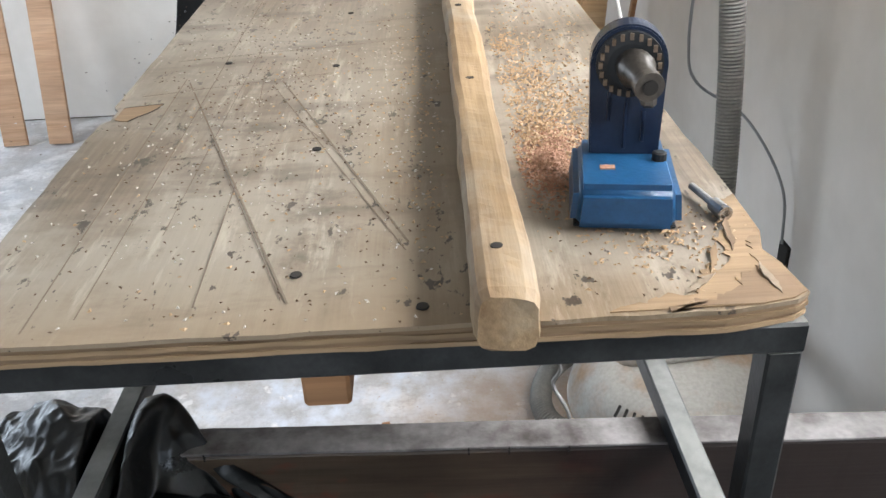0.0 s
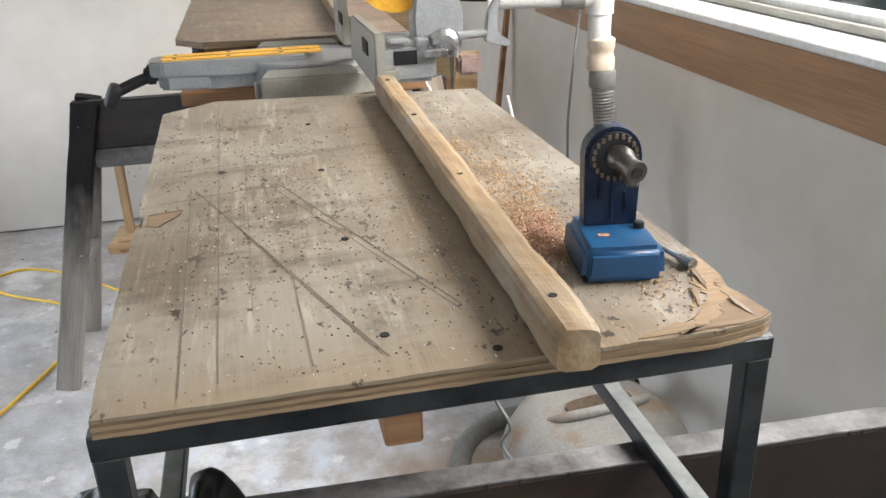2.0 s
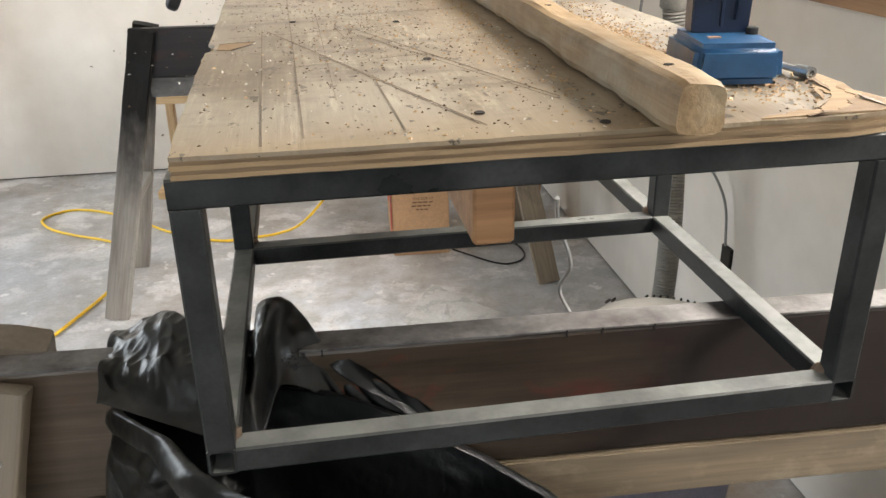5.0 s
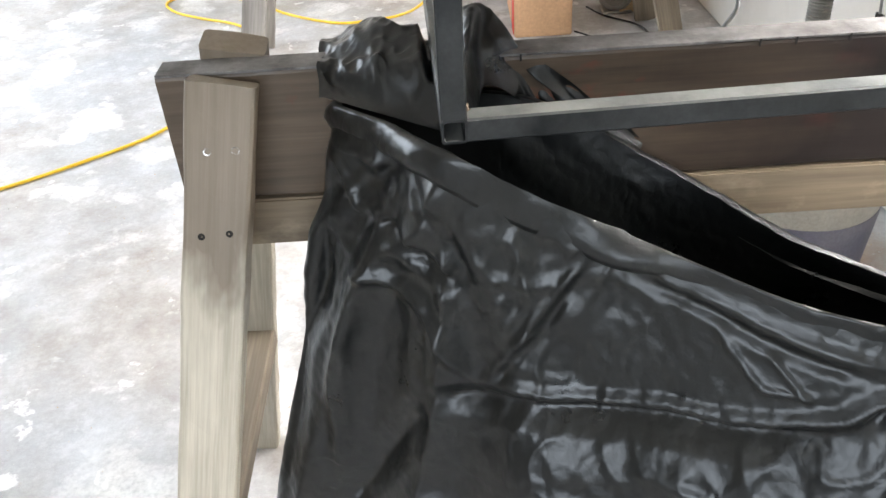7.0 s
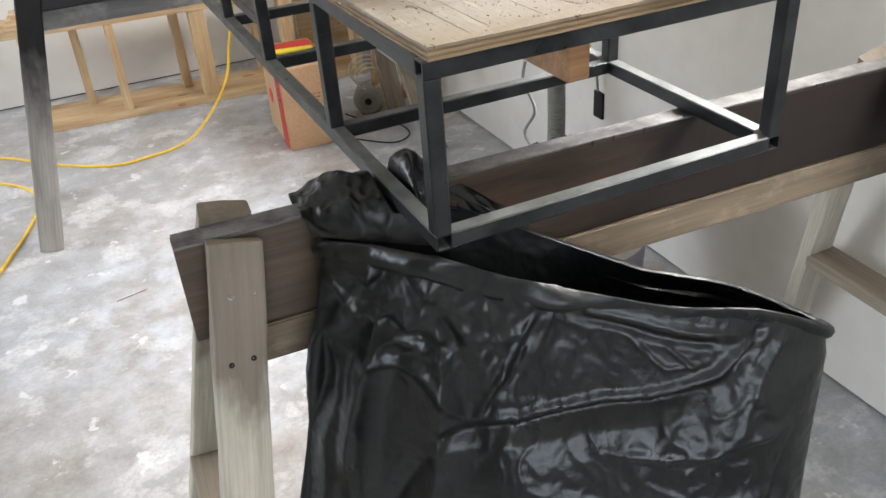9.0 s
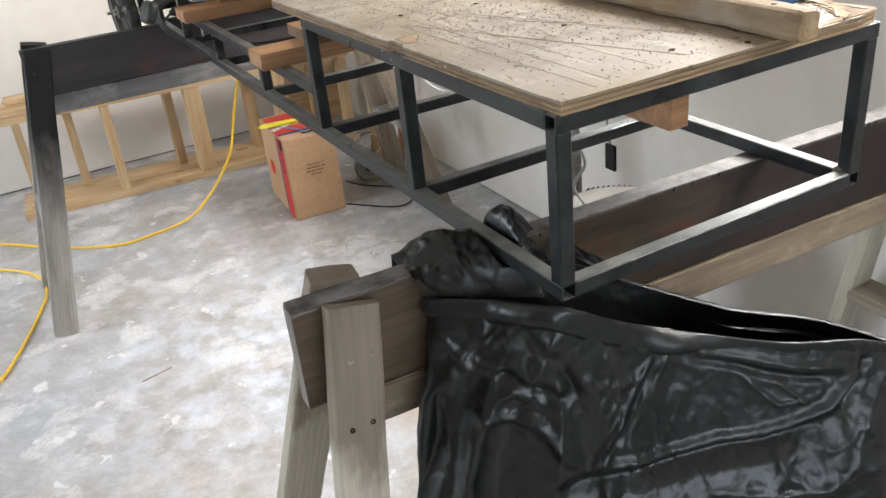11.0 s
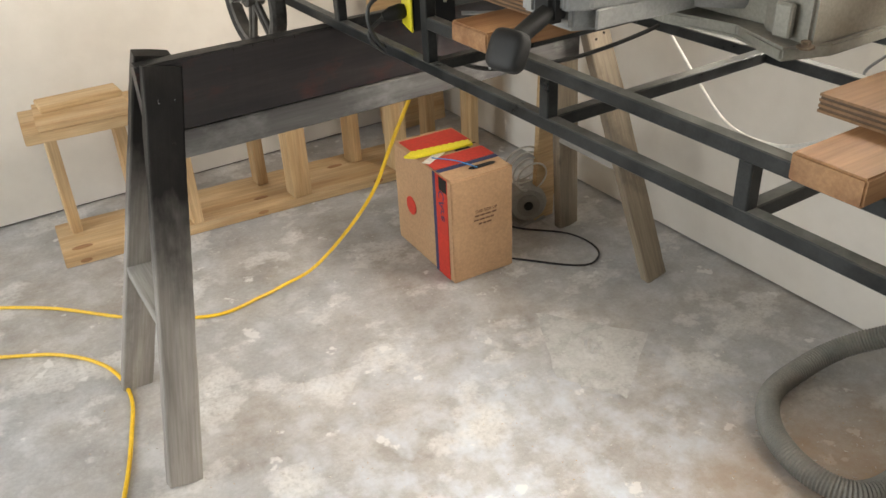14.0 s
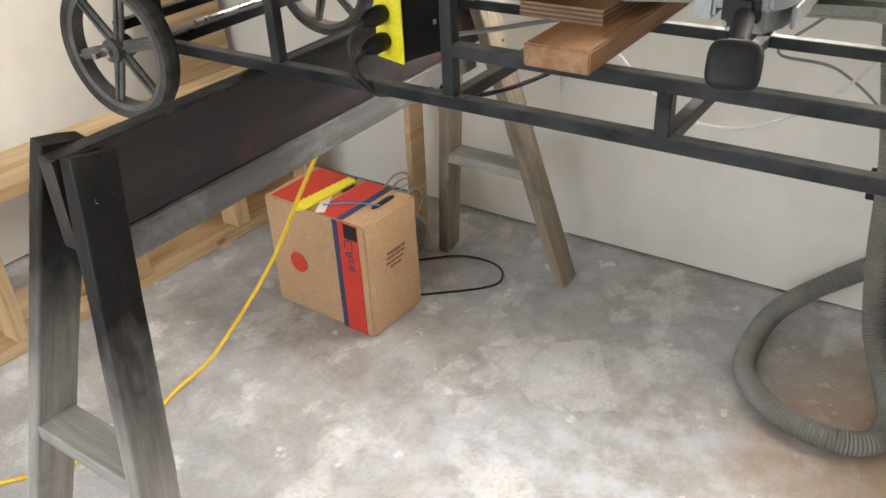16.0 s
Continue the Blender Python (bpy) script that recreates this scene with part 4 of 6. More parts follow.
    for k, p in enumerate(hem):
        out = Vector((p.x - 0.18, p.y + 0.02, 0)).normalized()
        wob = 0.009 + 0.005 * noise.noise((p.x * 9, p.y * 9, 3)) + 0.003 * noise.noise((p.x * 45, p.y * 45, 6))
        wide = 1.0 + 0.25 * noise.noise((p.x * 14, p.y * 14, 8))
        band = ((-0.004, 0.002), (0.003, 0.004), (0.012, -0.001), (0.021, -0.010 * wide), (0.025, -0.021 * wide), (0.020, -0.031 * wide), (0.0, -0.036))
        rows2.append([b.verts.new(p + out * (q + wob - 0.010) + Vector((0, 0, h))) for q, h in band])
    for k in range(len(rows2)):
        p, q = rows2[k], rows2[(k + 1) % len(rows2)]
        for m in range(6):
            b.faces.new((p[m], p[m + 1], q[m + 1], q[m]))
    part("hem", b, polythene, bag, "shiny folded hem", None)
    # film gathered over the beam
    b = bmesh.new()
    nx, ny = 170, 130
    g2 = []
    for i in range(nx + 1):
        row = []
        for j in range(ny + 1):
            u, v = i / nx, j / ny
            x = x_flat = -0.13 + 0.38 * u
            front = smooth_step(0.03, 0.06, x)
            y0 = (1 - front) * (0.166 - max(0, x + 0.125) * 0.50) + front * 0.172
            z0 = (1 - front) * (1.016 - max(0, x + 0.125) * 0.16) + front * 1.012
            y1 = 0.33 - 0.05 * u
            y0 += 0.055 * smooth_step(0.10, 0.22, x)
            z0 += 0.022 * smooth_step(0.10, 0.2, x)
            y = y0 + (y1 - y0) * v
            over = smooth_step(0.0, 0.28, v)
            hump = math.sin(math.pi * smooth_step(0.05, 1.0, v))
            z = z0 + (1.042 - z0) * over - 0.13 * smooth_step(0.72, 1.0, v)
            lump = 0.040 * math.exp(-((x - 0.048) / 0.050) ** 2) * hump ** 1.3 + 0.026 * math.exp(-((x + 0.06) / 0.05) ** 2) * hump
            fold = 0.020 * (0.4 - 1.8 * abs(noise.noise((x * 11 + y * 3, y * 5, 3)))) + 0.011 * (0.4 - 1.8 * abs(noise.noise((x * 24, y * 15 + x * 8, 5)))) + 0.004 * (0.4 - 1.8 * abs(noise.noise((x * 60, y * 50, 2))))
            z += lump + fold * smooth_step(0.02, 0.2, v) * (1 - 0.5 * v)
            x += 0.016 * noise.noise((u * 3, v * 3, 1)) * smooth_step(0.05, 0.3, v) + 0.004 * noise.noise((u * 9, v * 7, 7)) * over
            near_rail = smooth_step(-0.012, -0.002, x) * (1 - smooth_step(0.027, 0.037, x))
            if 0.17 < y < 0.28 or near_rail:
                z = z * (1 - near_rail) + min(z, 1.033) * near_rail
            # past the bench rail it only clings to the front of the beam
            cling = smooth_step(0.06, 0.13, x_flat)
            low, high = 0.965 - 0.5 * max(0, x_flat - 0.1), 1.045 - 0.85 * max(0, x_flat - 0.10)
            ripple = 0.4 - 1.8 * abs(noise.noise((x_flat * 16, v * 3 + x_flat * 9, 4)))
            y = y * (1 - cling) + (0.205 - 0.06 * x_flat + 0.009 * ripple) * cling
            z = z * (1 - cling) + (low + (high - low) * v + 0.006 * ripple) * cling
            row.append(b.verts.new((x, y, z)))
        g2.append(row)
    for p, q in zip(g2, g2[1:]):
        for j in range(ny):
            b.faces.new((p[j], p[j + 1], q[j + 1], q[j]))
    part("gathered_film", b, polythene, bag, "crumpled film gathered over the beam", None)
    for o in bag.children:
        for p in o.data.polygons:
            p.use_smooth = True


bin_bag()

# ---- cardboard box ----
BX = Matrix.Translation((0.438, 2.728, 0.001)) @ pose(0, 0, 0, 0, 0, -3)
carton = thing("cardboard_box", (0.55, 2.92, 0), "closed brown cardboard carton with red and navy printed stripe", "cardboard box")
bw, bd, bh = 0.245, 0.42, 0.398
b = cube(bw, bd, bh, (bw / 2, bd / 2, bh / 2), 0.004, 2)
bmesh.ops.subdivide_edges(b, edges=[e for e in b.edges if e.calc_length() > 0.2], cuts=8, use_grid_fill=True)
for v in b.verts:
    v.co += 0.002 * noise.noise_vector(v.co * 7)
part("body", b, cardboard, carton, "", BX)
E_ = 0.0022


def print_on(name, sx, sy, sz, c, material, label="", rot=None):
    m = BX @ Matrix.Translation(c)
    if rot:
        m = m @ rot
    return part(name, cube(sx, sy, sz), material, carton, label, m)


print_on("red_stripe", 0.0012, 0.078, bh - 0.004, (-E_, 0.066, bh / 2), red_ink, "red printed stripe")
print_on("navy_stripe", 0.0012, 0.020, bh - 0.004, (-E_, 0.116, bh / 2), navy_ink, "navy printed stripe")
print_on("label_patch", 0.0014, 0.052, 0.05, (-E_ - 0.0008, 0.055, bh - 0.03), hole_black, "dark green printed patch")
print_on("top_print", bw - 0.02, 0.13, 0.0012, (bw / 2, 0.33, bh + E_), red_ink, "red print on the lid")
print_on("top_print", bw - 0.004, 0.085, 0.0012, (bw / 2, 0.155, bh + E_), red_ink, "red print on the lid")
print_on("top_band", bw - 0.004, 0.022, 0.0012, (bw / 2, 0.098, bh + E_), navy_ink, "navy print on the lid")
print_on("top_band", 0.11, 0.03, 0.0014, (0.05, 0.205, bh + E_), white_ink, "white print on the lid", pose(0, 0, 0, 0, 0, 30))
print_on("lid_seam", bw - 0.01, 0.004, 0.0016, (bw / 2, 0.235, bh + E_), hole_black)
b = lathe([(0.036, 0), (0.036, 0.0012)], 32, m=pose(0, 0, 0, 0, -90, 0))
part("red_dot", b, red_ink, carton, "round red printed dot", BX @ Matrix.Translation((-E_, 0.30, 0.185)))
b = extrude([(0.025 * math.cos(a) + (0.028 if math.cos(a) > 0 else -0.028), 0.011 * math.sin(a)) for a in [2 * math.pi * k / 24 for k in range(24)]], 0, 0.0012)
part("hand_hole", b, hole_black, carton, "dark hand hole", BX @ Matrix.Translation((0.155, 0.055, bh + E_)))
part("hand_hole", extrude([(0.03 * math.cos(a), 0.03 * math.sin(a)) for a in [math.pi * k / 14 for k in range(15)]], 0, 0.0014), hole_black, carton, "dark hand hole", BX @ Matrix.Translation((0.17, 0.205, bh + E_)))
for k, (w, h) in enumerate(((0.0, 0.010), (0.085, 0.008), (0.092, 0.008), (0.055, 0.008))):
    x = 0.13 - w / 2
    step = 0.0
    rnd = random.Random(k + 4)
    while step < w - 0.012:
        q = rnd.uniform(0.010, 0.022)
        print_on("print_bar", min(q, w - step), 0.0012, h * 0.7, (x + step + q / 2, -E_, 0.262 - 0.0165 * k), brown_ink)
        step += q + 0.004


def lettering(words, size):
    """Raised letters as a bmesh in x, y."""
    txt = bpy.data.curves.new("words", 'FONT')
    txt.body, txt.size, txt.extrude, txt.align_x = words, size, 0.0004, 'LEFT'
    tmp = new("words_tmp", txt)
    out = bmesh.new()
    out.from_mesh(bpy.data.meshes.new_from_object(tmp.evaluated_get(bpy.context.evaluated_depsgraph_get())))
    bpy.data.objects.remove(tmp)
    return out


part("word", lettering("CAre", 0.052), navy_ink, carton, "printed word reading down the stripe", BX @ Matrix.Translation((-E_ - 0.0012, 0.05, bh - 0.055)) @ Matrix(((0, 0, -1, 0), (0, 1, 0, 0), (-1, 0, 0, 0), (0, 0, 0, 1))))
part("word", lettering("THIS SIDE UP", 0.0155), brown_ink, carton, "small brown printed words", BX @ Matrix.Translation((0.088, -E_ - 0.0004, 0.257)) @ pose(0, 0, 0, 90, 0, 0))

# blade guard strip and tie lying on the carton
b = bmesh.new()
n = 19
edge = []
for k in range(n + 1):
    edge += [(0.24 * k / n - 0.12, 0.018 + (0.009 if k % 2 else 0)),]
strip = edge + [(0.12, -0.014), (-0.12, -0.022), (-0.15, 0.0)]
solo("blade_cover", extrude(strip, 0, 0.009, bevel=0.0015), tag_yellow, "bright yellow toothed plastic blade cover on the carton", "blade cover", BX @ Matrix.Translation((0.10, 0.235, bh + 0.006)) @ pose(0, 0, 0, 3, 2, -2))
solo("cable_tie", sweep(spline([BX @ Vector((0.04, 0.20, bh + 0.006)), BX @ Vector((0.09, 0.12, bh + 0.012)), BX @ Vector((0.13, 0.045, bh + 0.006))]), 0.0022, 6), blue_tie, "thin blue plastic tie lying on the carton", "cable tie", smooth=True)

# ---- yellow extension cord ----
cord = [(0.62, 2.64, 0.80), (0.60, 2.86, 0.45), (0.505, 2.90, 0.41), (0.40, 2.88, 0.25), (0.28, 2.93, 0.06), (0.10, 2.98, 0.006), (-0.16, 3.06, 0.006), (-0.335, 3.05, 0.006), (-0.567, 3.203, 0.006), (-0.784, 3.432, 0.006), (-0.984, 3.575, 0.006), (-1.12, 3.60, 0.006), (-1.21, 3.50, 0.006), (-1.14, 3.36, 0.006), (-1.0, 3.25, 0.006), (-0.82, 3.135, 0.006), (-0.71, 2.98, 0.006), (-0.685, 2.80, 0.006), (-0.73, 2.62, 0.006), (-0.80, 2.42, 0.006), (-0.92, 2.16, 0.006), (-1.12, 1.97, 0.006), (-1.6, 1.7, 0.006), (-2.3, 1.5, 0.006)]
cord[0:6] = [(0.35, 2.65, 0.90), (0.30, 2.70, 0.76), (0.265, 2.80, 0.56), (0.235, 2.90, 0.36), (0.15, 2.98, 0.19), (0.04, 3.04, 0.06), (-0.06, 3.08, 0.008)]
cord = [(x, y, z + 0.001) for x, y, z in cord]
solo("extension_cord", sweep(even(spline(cord), 0.012), 0.0062, 8), cord_yellow, "yellow extension cord snaking over the concrete floor", "extension cord", smooth=True)
b = sweep(spline([(0.70, 2.74, 0.006), (0.86, 2.56, 0.006), (0.95, 2.555, 0.006), (1.0, 2.63, 0.006), (0.98, 2.76, 0.006), (0.86, 2.90, 0.006), (0.80, 2.98, 0.02)]), 0.004, 6)
solo("power_lead", b, cable_black, "thin black power lead looped on the floor", "cable", smooth=True)

# ---- stud frame along the back wall ----
studs = thing("stud_frame", (0.3, 3.82, 0), "open frame of fresh pine studs and planks lying on its side", "timber frame")
ASKEW = Matrix.Translation((0, 3.79, 0)) @ Matrix.Rotation(radians(-4.6), 4, 'Z') @ Matrix.Translation((0, -3.79, 0))
askew = lambda x, y, z: ASKEW @ Vector((x, y, z))
board("plank", askew(-0.675, 3.79, 0.022), askew(1.15, 3.79, 0.022), 0.31, 0.042, pine, studs, label="wide pine bottom plank with knots")
board("plank", askew(-0.68, 3.775, 0.522), askew(1.15, 3.775, 0.522), 0.28, 0.038, pine, studs, label="pine top plank")
for x, y, w, t in ((-0.60, 3.86, 0.075, 0.040), (-0.35, 3.87, 0.075, 0.042), (-0.165, 3.68, 0.088, 0.040), (0.165, 3.87, 0.075, 0.045), (0.275, 3.675, 0.088, 0.080), (0.60, 3.86, 0.075, 0.055), (0.735, 3.675, 0.088, 0.065), (0.97, 3.83, 0.075, 0.042), (1.11, 3.68, 0.088, 0.040)):
    board("stud", askew(x, y, 0.0435), askew(x, y, 0.5025), w, t, pine, studs, up=(1, 0, 0))
for x, z, flat in ((-0.60, 0.018, 0.55), (0.1, 0.02, 0.5), (0.62, 0.024, 0.7)):
    b = lathe([(0.016, 0), (0.016, 0.0015)], 14, m=Matrix.Translation((x, 3.634, z)) @ pose(0, 0, 0, 90, 0, 0) @ Matrix.Diagonal((1.4, flat, 1, 1)))
    part("knot", b, fir, studs, "dark knot", ASKEW)
for x, y, r in ((-0.60, 3.70, 0.020), (0.12, 3.72, 0.016), (0.50, 3.84, 0.018)):
    part("knot", lathe([(r, 0), (r * 0.9, 0.0012)], 16, m=Matrix.Translation((x, y, 0.0432)) @ Matrix.Diagonal((2.0, 0.8, 1, 1))), fir, studs, "dark knot", ASKEW)
solo("plywood_offcut", cube(0.32, 0.24, 0.022, bevel=0.002, jitter=0.003), pine, "pale plywood offcut lying on the stud frame", "plywood offcut", Matrix.Translation((-0.47, 3.80, 0.5535)) @ pose(0, 0, 0, 0, 0, -5))
solo("wood_scrap", cube(0.29, 0.10, 0.024, bevel=0.003, jitter=0.003), pine, "reddish pine scrap lying on a plywood offcut", "wood scrap", Matrix.Translation((-0.46, 3.86, 0.579)) @ pose(0, 0, 0, 0, 0, 1))
solo("plywood_board", cube(0.36, 0.02, 1.25, (0, 0, 0.625), bevel=0.002), pine, "tan plywood board leaning against the back wall", "plywood", Matrix.Translation((1.08, 4.06, 0.004)) @ pose(0, 0, 0, -5, 0, 0))
for x, turn, h in ((-1.85, 4, 1.5), (-1.61, -3, 1.35)):
    solo("leaning_board", cube(0.125, 0.022, h, (0, 0, h / 2), bevel=0.002), fir_pale, "reddish pine board leaning against the back wall", "board", Matrix.Translation((x, 3.80, 0.006)) @ pose(0, 0, 0, -13, 0, turn), group="boards against the wall")
solo("leaning_board", cube(0.11, 0.022, 1.05, (0, 0, 0.525), bevel=0.002), pine, "pine board leaning behind the sawhorse", "board", Matrix.Translation((0.99, 2.93, 0.003)) @ pose(0, 0, 0, -2, 5, 10))
solo("leaning_stick", cube(0.02, 0.035, 1.34, (0, 0, 0.67), bevel=0.002), fir, "thin brown wooden stick leaning against the drywall", "stick", Matrix.Translation((1.157, 3.05, 0.006)) @ pose(0, 0, 0, -2, 6.4, 0))

# ---- shop vacuum ----
VX, VY = 0.835, 0.885
vac = thing("shop_vacuum", (VX, VY, 0), "dusty beige shop vacuum with violet label standing beside the wall", "vacuum cleaner")
at = Matrix.Translation((VX, VY, 0)) @ Matrix.Diagonal((0.9, 0.9, 1.0, 1))
part("drum", lathe([(0.17, 0.06), (0.185, 0.075), (0.205, 0.30), (0.21, 0.44), (0.222, 0.445), (0.222, 0.47), (0.20, 0.475)], 48), vac_beige, vac, "", at, True)
part("label_band", lathe([(0.194, 0.15), (0.2056, 0.30), (0.2085, 0.36), (0.204, 0.36)], 48), vac_blue, vac, "violet-grey label band", at, True)
part("caster_base", lathe([(0.25, 0.035), (0.265, 0.045), (0.265, 0.075), (0.22, 0.10), (0.17, 0.105)], 48), vac_beige, vac, "", at, True)
for k in range(4):
    a = math.pi / 4 + k * math.pi / 2
    part("caster", lathe([(0.028, -0.012), (0.03, 0), (0.028, 0.012)], 20, m=Matrix.Translation((0.235 * math.cos(a), 0.235 * math.sin(a), 0.031)) @ pose(0, 0, 0, 90, 0, 40 * k)), black_plastic, vac, "black caster", at, True)
lid = part("lid", lathe([(0.205, 0.475), (0.235, 0.48), (0.242, 0.50), (0.236, 0.53), (0.21, 0.572), (0.175, 0.602), (0.13, 0.618), (0.07, 0.626), (0.01, 0.628)], 56), vac_white, vac, "dusty white domed lid", at, True)
grip = at @ Matrix.Rotation(0.12, 4, 'Z')
oval = [(0.09 * math.copysign(abs(math.cos(a)) ** 0.6, math.cos(a)), 0.036 * math.copysign(abs(math.sin(a)) ** 0.6, math.sin(a)) - 0.005) for a in [2 * math.pi * k / 36 for k in range(36)]]
# dark oval on the closed dome; its colour stands in for recess shade
part("grip_recess", extrude(oval, 0.615, 0.629), rust_weld, vac, "dark oval painted as the shaded hand recess in the lid", grip)
b = bmesh.new()
arch = even(spline([(-0.135, 0.0, 0.606), (-0.11, -0.03, 0.628), (-0.05, -0.045, 0.636), (0.05, -0.045, 0.636), (0.11, -0.03, 0.628), (0.135, 0.0, 0.606)]), 0.008)
sweep(arch, 0.012, 14, bm=b)
part("handle", b, vac_white, vac, "dusty white arched handle", grip, True)
b = lathe([(0.055, 0.0), (0.045, 0.006), (0.01, 0.009)], 24)
for v in b.verts:
    v.co.x *= 1 + 0.3 * noise.noise(v.co * 40)
part("lid_sawdust", b, sawdust_mat, vac, "sawdust settled on the lid", at @ Matrix.Translation((-0.145, -0.03, 0.598)) @ pose(0, 0, 0, 0, -28, 0) @ Matrix.Diagonal((0.55, 1.1, 0.7, 1)), True)
for k in range(22):
    a = -2.35 + 0.095 * k if k < 11 else 0.75 + 0.095 * (k - 11)
    part("vent_slot", cube(0.026, 0.0055, 0.006, (0.187, 0, 0.5945), 0.001), hole_black, vac, "", at @ Matrix.Rotation(a, 4, 'Z') @ Matrix.Translation((0.187, 0, 0.595)) @ pose(0, 0, 0, 0, 42, 0) @ Matrix.Translation((-0.187, 0, -0.595)))
part("hose_port", lathe([(0.04, -0.02), (0.042, 0.03), (0.038, 0.06)], 24, m=Matrix.Translation((0.05, 0.19, 0.40)) @ pose(0, 0, 0, -90, 0, -10)), hose_grey, vac, "grey hose port", at, True)
part("notice", cube(0.10, 0.0016, 0.075, (0, -0.2065, 0)), white_ink, vac, "white paper notice", at @ Matrix.Rotation(-0.1, 4, 'Z') @ Matrix.Translation((0, 0, 0.25)))
for k in range(5):
    part("print_bar", cube(0.075 if k else 0.045, 0.001, 0.005 if k else 0.009, (0, -0.2078, 0.026 - 0.012 * k)), navy_ink, vac, "", at @ Matrix.Rotation(-0.1, 4, 'Z') @ Matrix.Translation((0, 0, 0.25)))
b = sweep(even(spline([(0.90, 1.095, 0.405), (0.99, 1.20, 0.42), (1.14, 1.36, 0.33), (1.19, 1.51, 0.20), (1.10, 1.66, 0.09), (0.95, 1.70, 0.045), (0.80, 1.68, 0.037), (0.69, 1.58, 0.036), (0.645, 1.44, 0.036), (0.68, 1.33, 0.036), (0.80, 1.30, 0.037), (0.93, 1.34, 0.05), (1.03, 1.40, 0.14), (1.09, 1.44, 0.33), (1.11, 1.47, 0.62), (1.113, 1.53, 0.95), (1.095, 1.548, 1.19)], 16), 0.0045), 0.031, 16, rib=0.0018)
hose = thing("vacuum_hose", (0.8, 1.5, 0), "grey ribbed vacuum hose looped over the floor", "hose")
part("tube", b, hose_grey, hose, "", None, True)
part("end_cuff", sweep(spline([(0.885, 1.065, 0.402), (0.905, 1.105, 0.406), (0.94, 1.145, 0.412)]), 0.037, 18), cable_black, hose, "dark end cuff", None, True)
solo("power_lead", sweep(even(spline([(0.50, 0.62, 1.03), (0.515, 0.655, 0.97), (0.535, 0.64, 0.90), (0.53, 0.68, 0.83), (0.56, 0.67, 0.76), (0.555, 0.71, 0.69), (0.585, 0.70, 0.62), (0.57, 0.73, 0.50), (0.55, 0.74, 0.36), (0.57, 0.75, 0.22), (0.54, 0.80, 0.02), (0.50, 0.95, 0.006)]), 0.012), 0.0038, 6), cable_grey, "wavy grey power lead hanging down beside the vacuum", "cable", smooth=True)

# dust pipe from the saw
pipe = thing("dust_pipe", (1.12, 1.6, 1.2), "white plastic dust pipe with coupling and grey cuff", "dust pipe")
part("cuff", lathe([(0.034, 1.185), (0.037, 1.19), (0.037, 1.23), (0.035, 1.234)], 28), hose_grey, pipe, "grey rubber cuff", Matrix.Translation((1.094, 1.55, 0)), True)
part("coupling", lathe([(0.032, 1.23), (0.038, 1.235), (0.038, 1.265), (0.034, 1.27), (0.034, 1.288), (0.037, 1.292), (0.037, 1.315), (0.031, 1.32)], 28), pvc_tan, pipe, "dusty pipe coupling with clamp lugs", Matrix.Translation((1.089, 1.555, 0)), True)
part("riser", lathe([(0.031, 1.31), (0.031, 1.38), (0.036, 1.382), (0.036, 1.47), (0.031, 1.475)], 28), pvc_white, pipe, "white pipe elbow", Matrix.Translation((1.083, 1.56, 0)), True)
part("cross_pipe", sweep([Vector((1.075, 1.56, 1.425)), Vector((0.78, 1.60, 1.43))], 0.026, 24), pvc_white, pipe, "", None, True)
part("collar", sweep([Vector((1.035, 1.565, 1.426)), Vector((0.975, 1.573, 1.427))], 0.031, 24), cast_grey, pipe, "grey collar", None, True)
solo("power_lead", sweep(even(spline([(1.02, 1.55, 1.62), (1.03, 1.56, 1.45), (1.02, 1.58, 1.25), (1.04, 1.66, 1.02), (1.12, 1.80, 0.86), (1.22, 1.66, 0.80), (1.285, 1.52, 0.66), (1.29, 1.47, 0.50)]), 0.012), 0.0042, 6), cable_grey, "grey power lead hanging beside the dust pipe", "cable", smooth=True)
solo("power_lead", sweep(even(spline([(0.70, 2.28, 1.16), (0.77, 2.21, 1.02), (0.80, 2.147, 0.926), (0.80, 2.069, 0.855), (0.80, 1.962, 0.771), (0.80, 1.853, 0.752), (0.80, 1.743, 0.777), (0.82, 1.60, 0.87), (0.84, 1.50, 1.02), (0.80, 1.48, 1.20)]), 0.012), 0.0045, 6), cable_white, "white power lead drooping behind the bench", "cable", smooth=True)
b = bmesh.new()
cube(0.012, 0.055, 0.10, (0, 0, 0), 0.002, bm=b)
outlet = solo("outlet_box", b, hole_black, "open electrical box in the drywall", "outlet box", Matrix.Translation((XW - 0.004, 1.50, 0.445)))

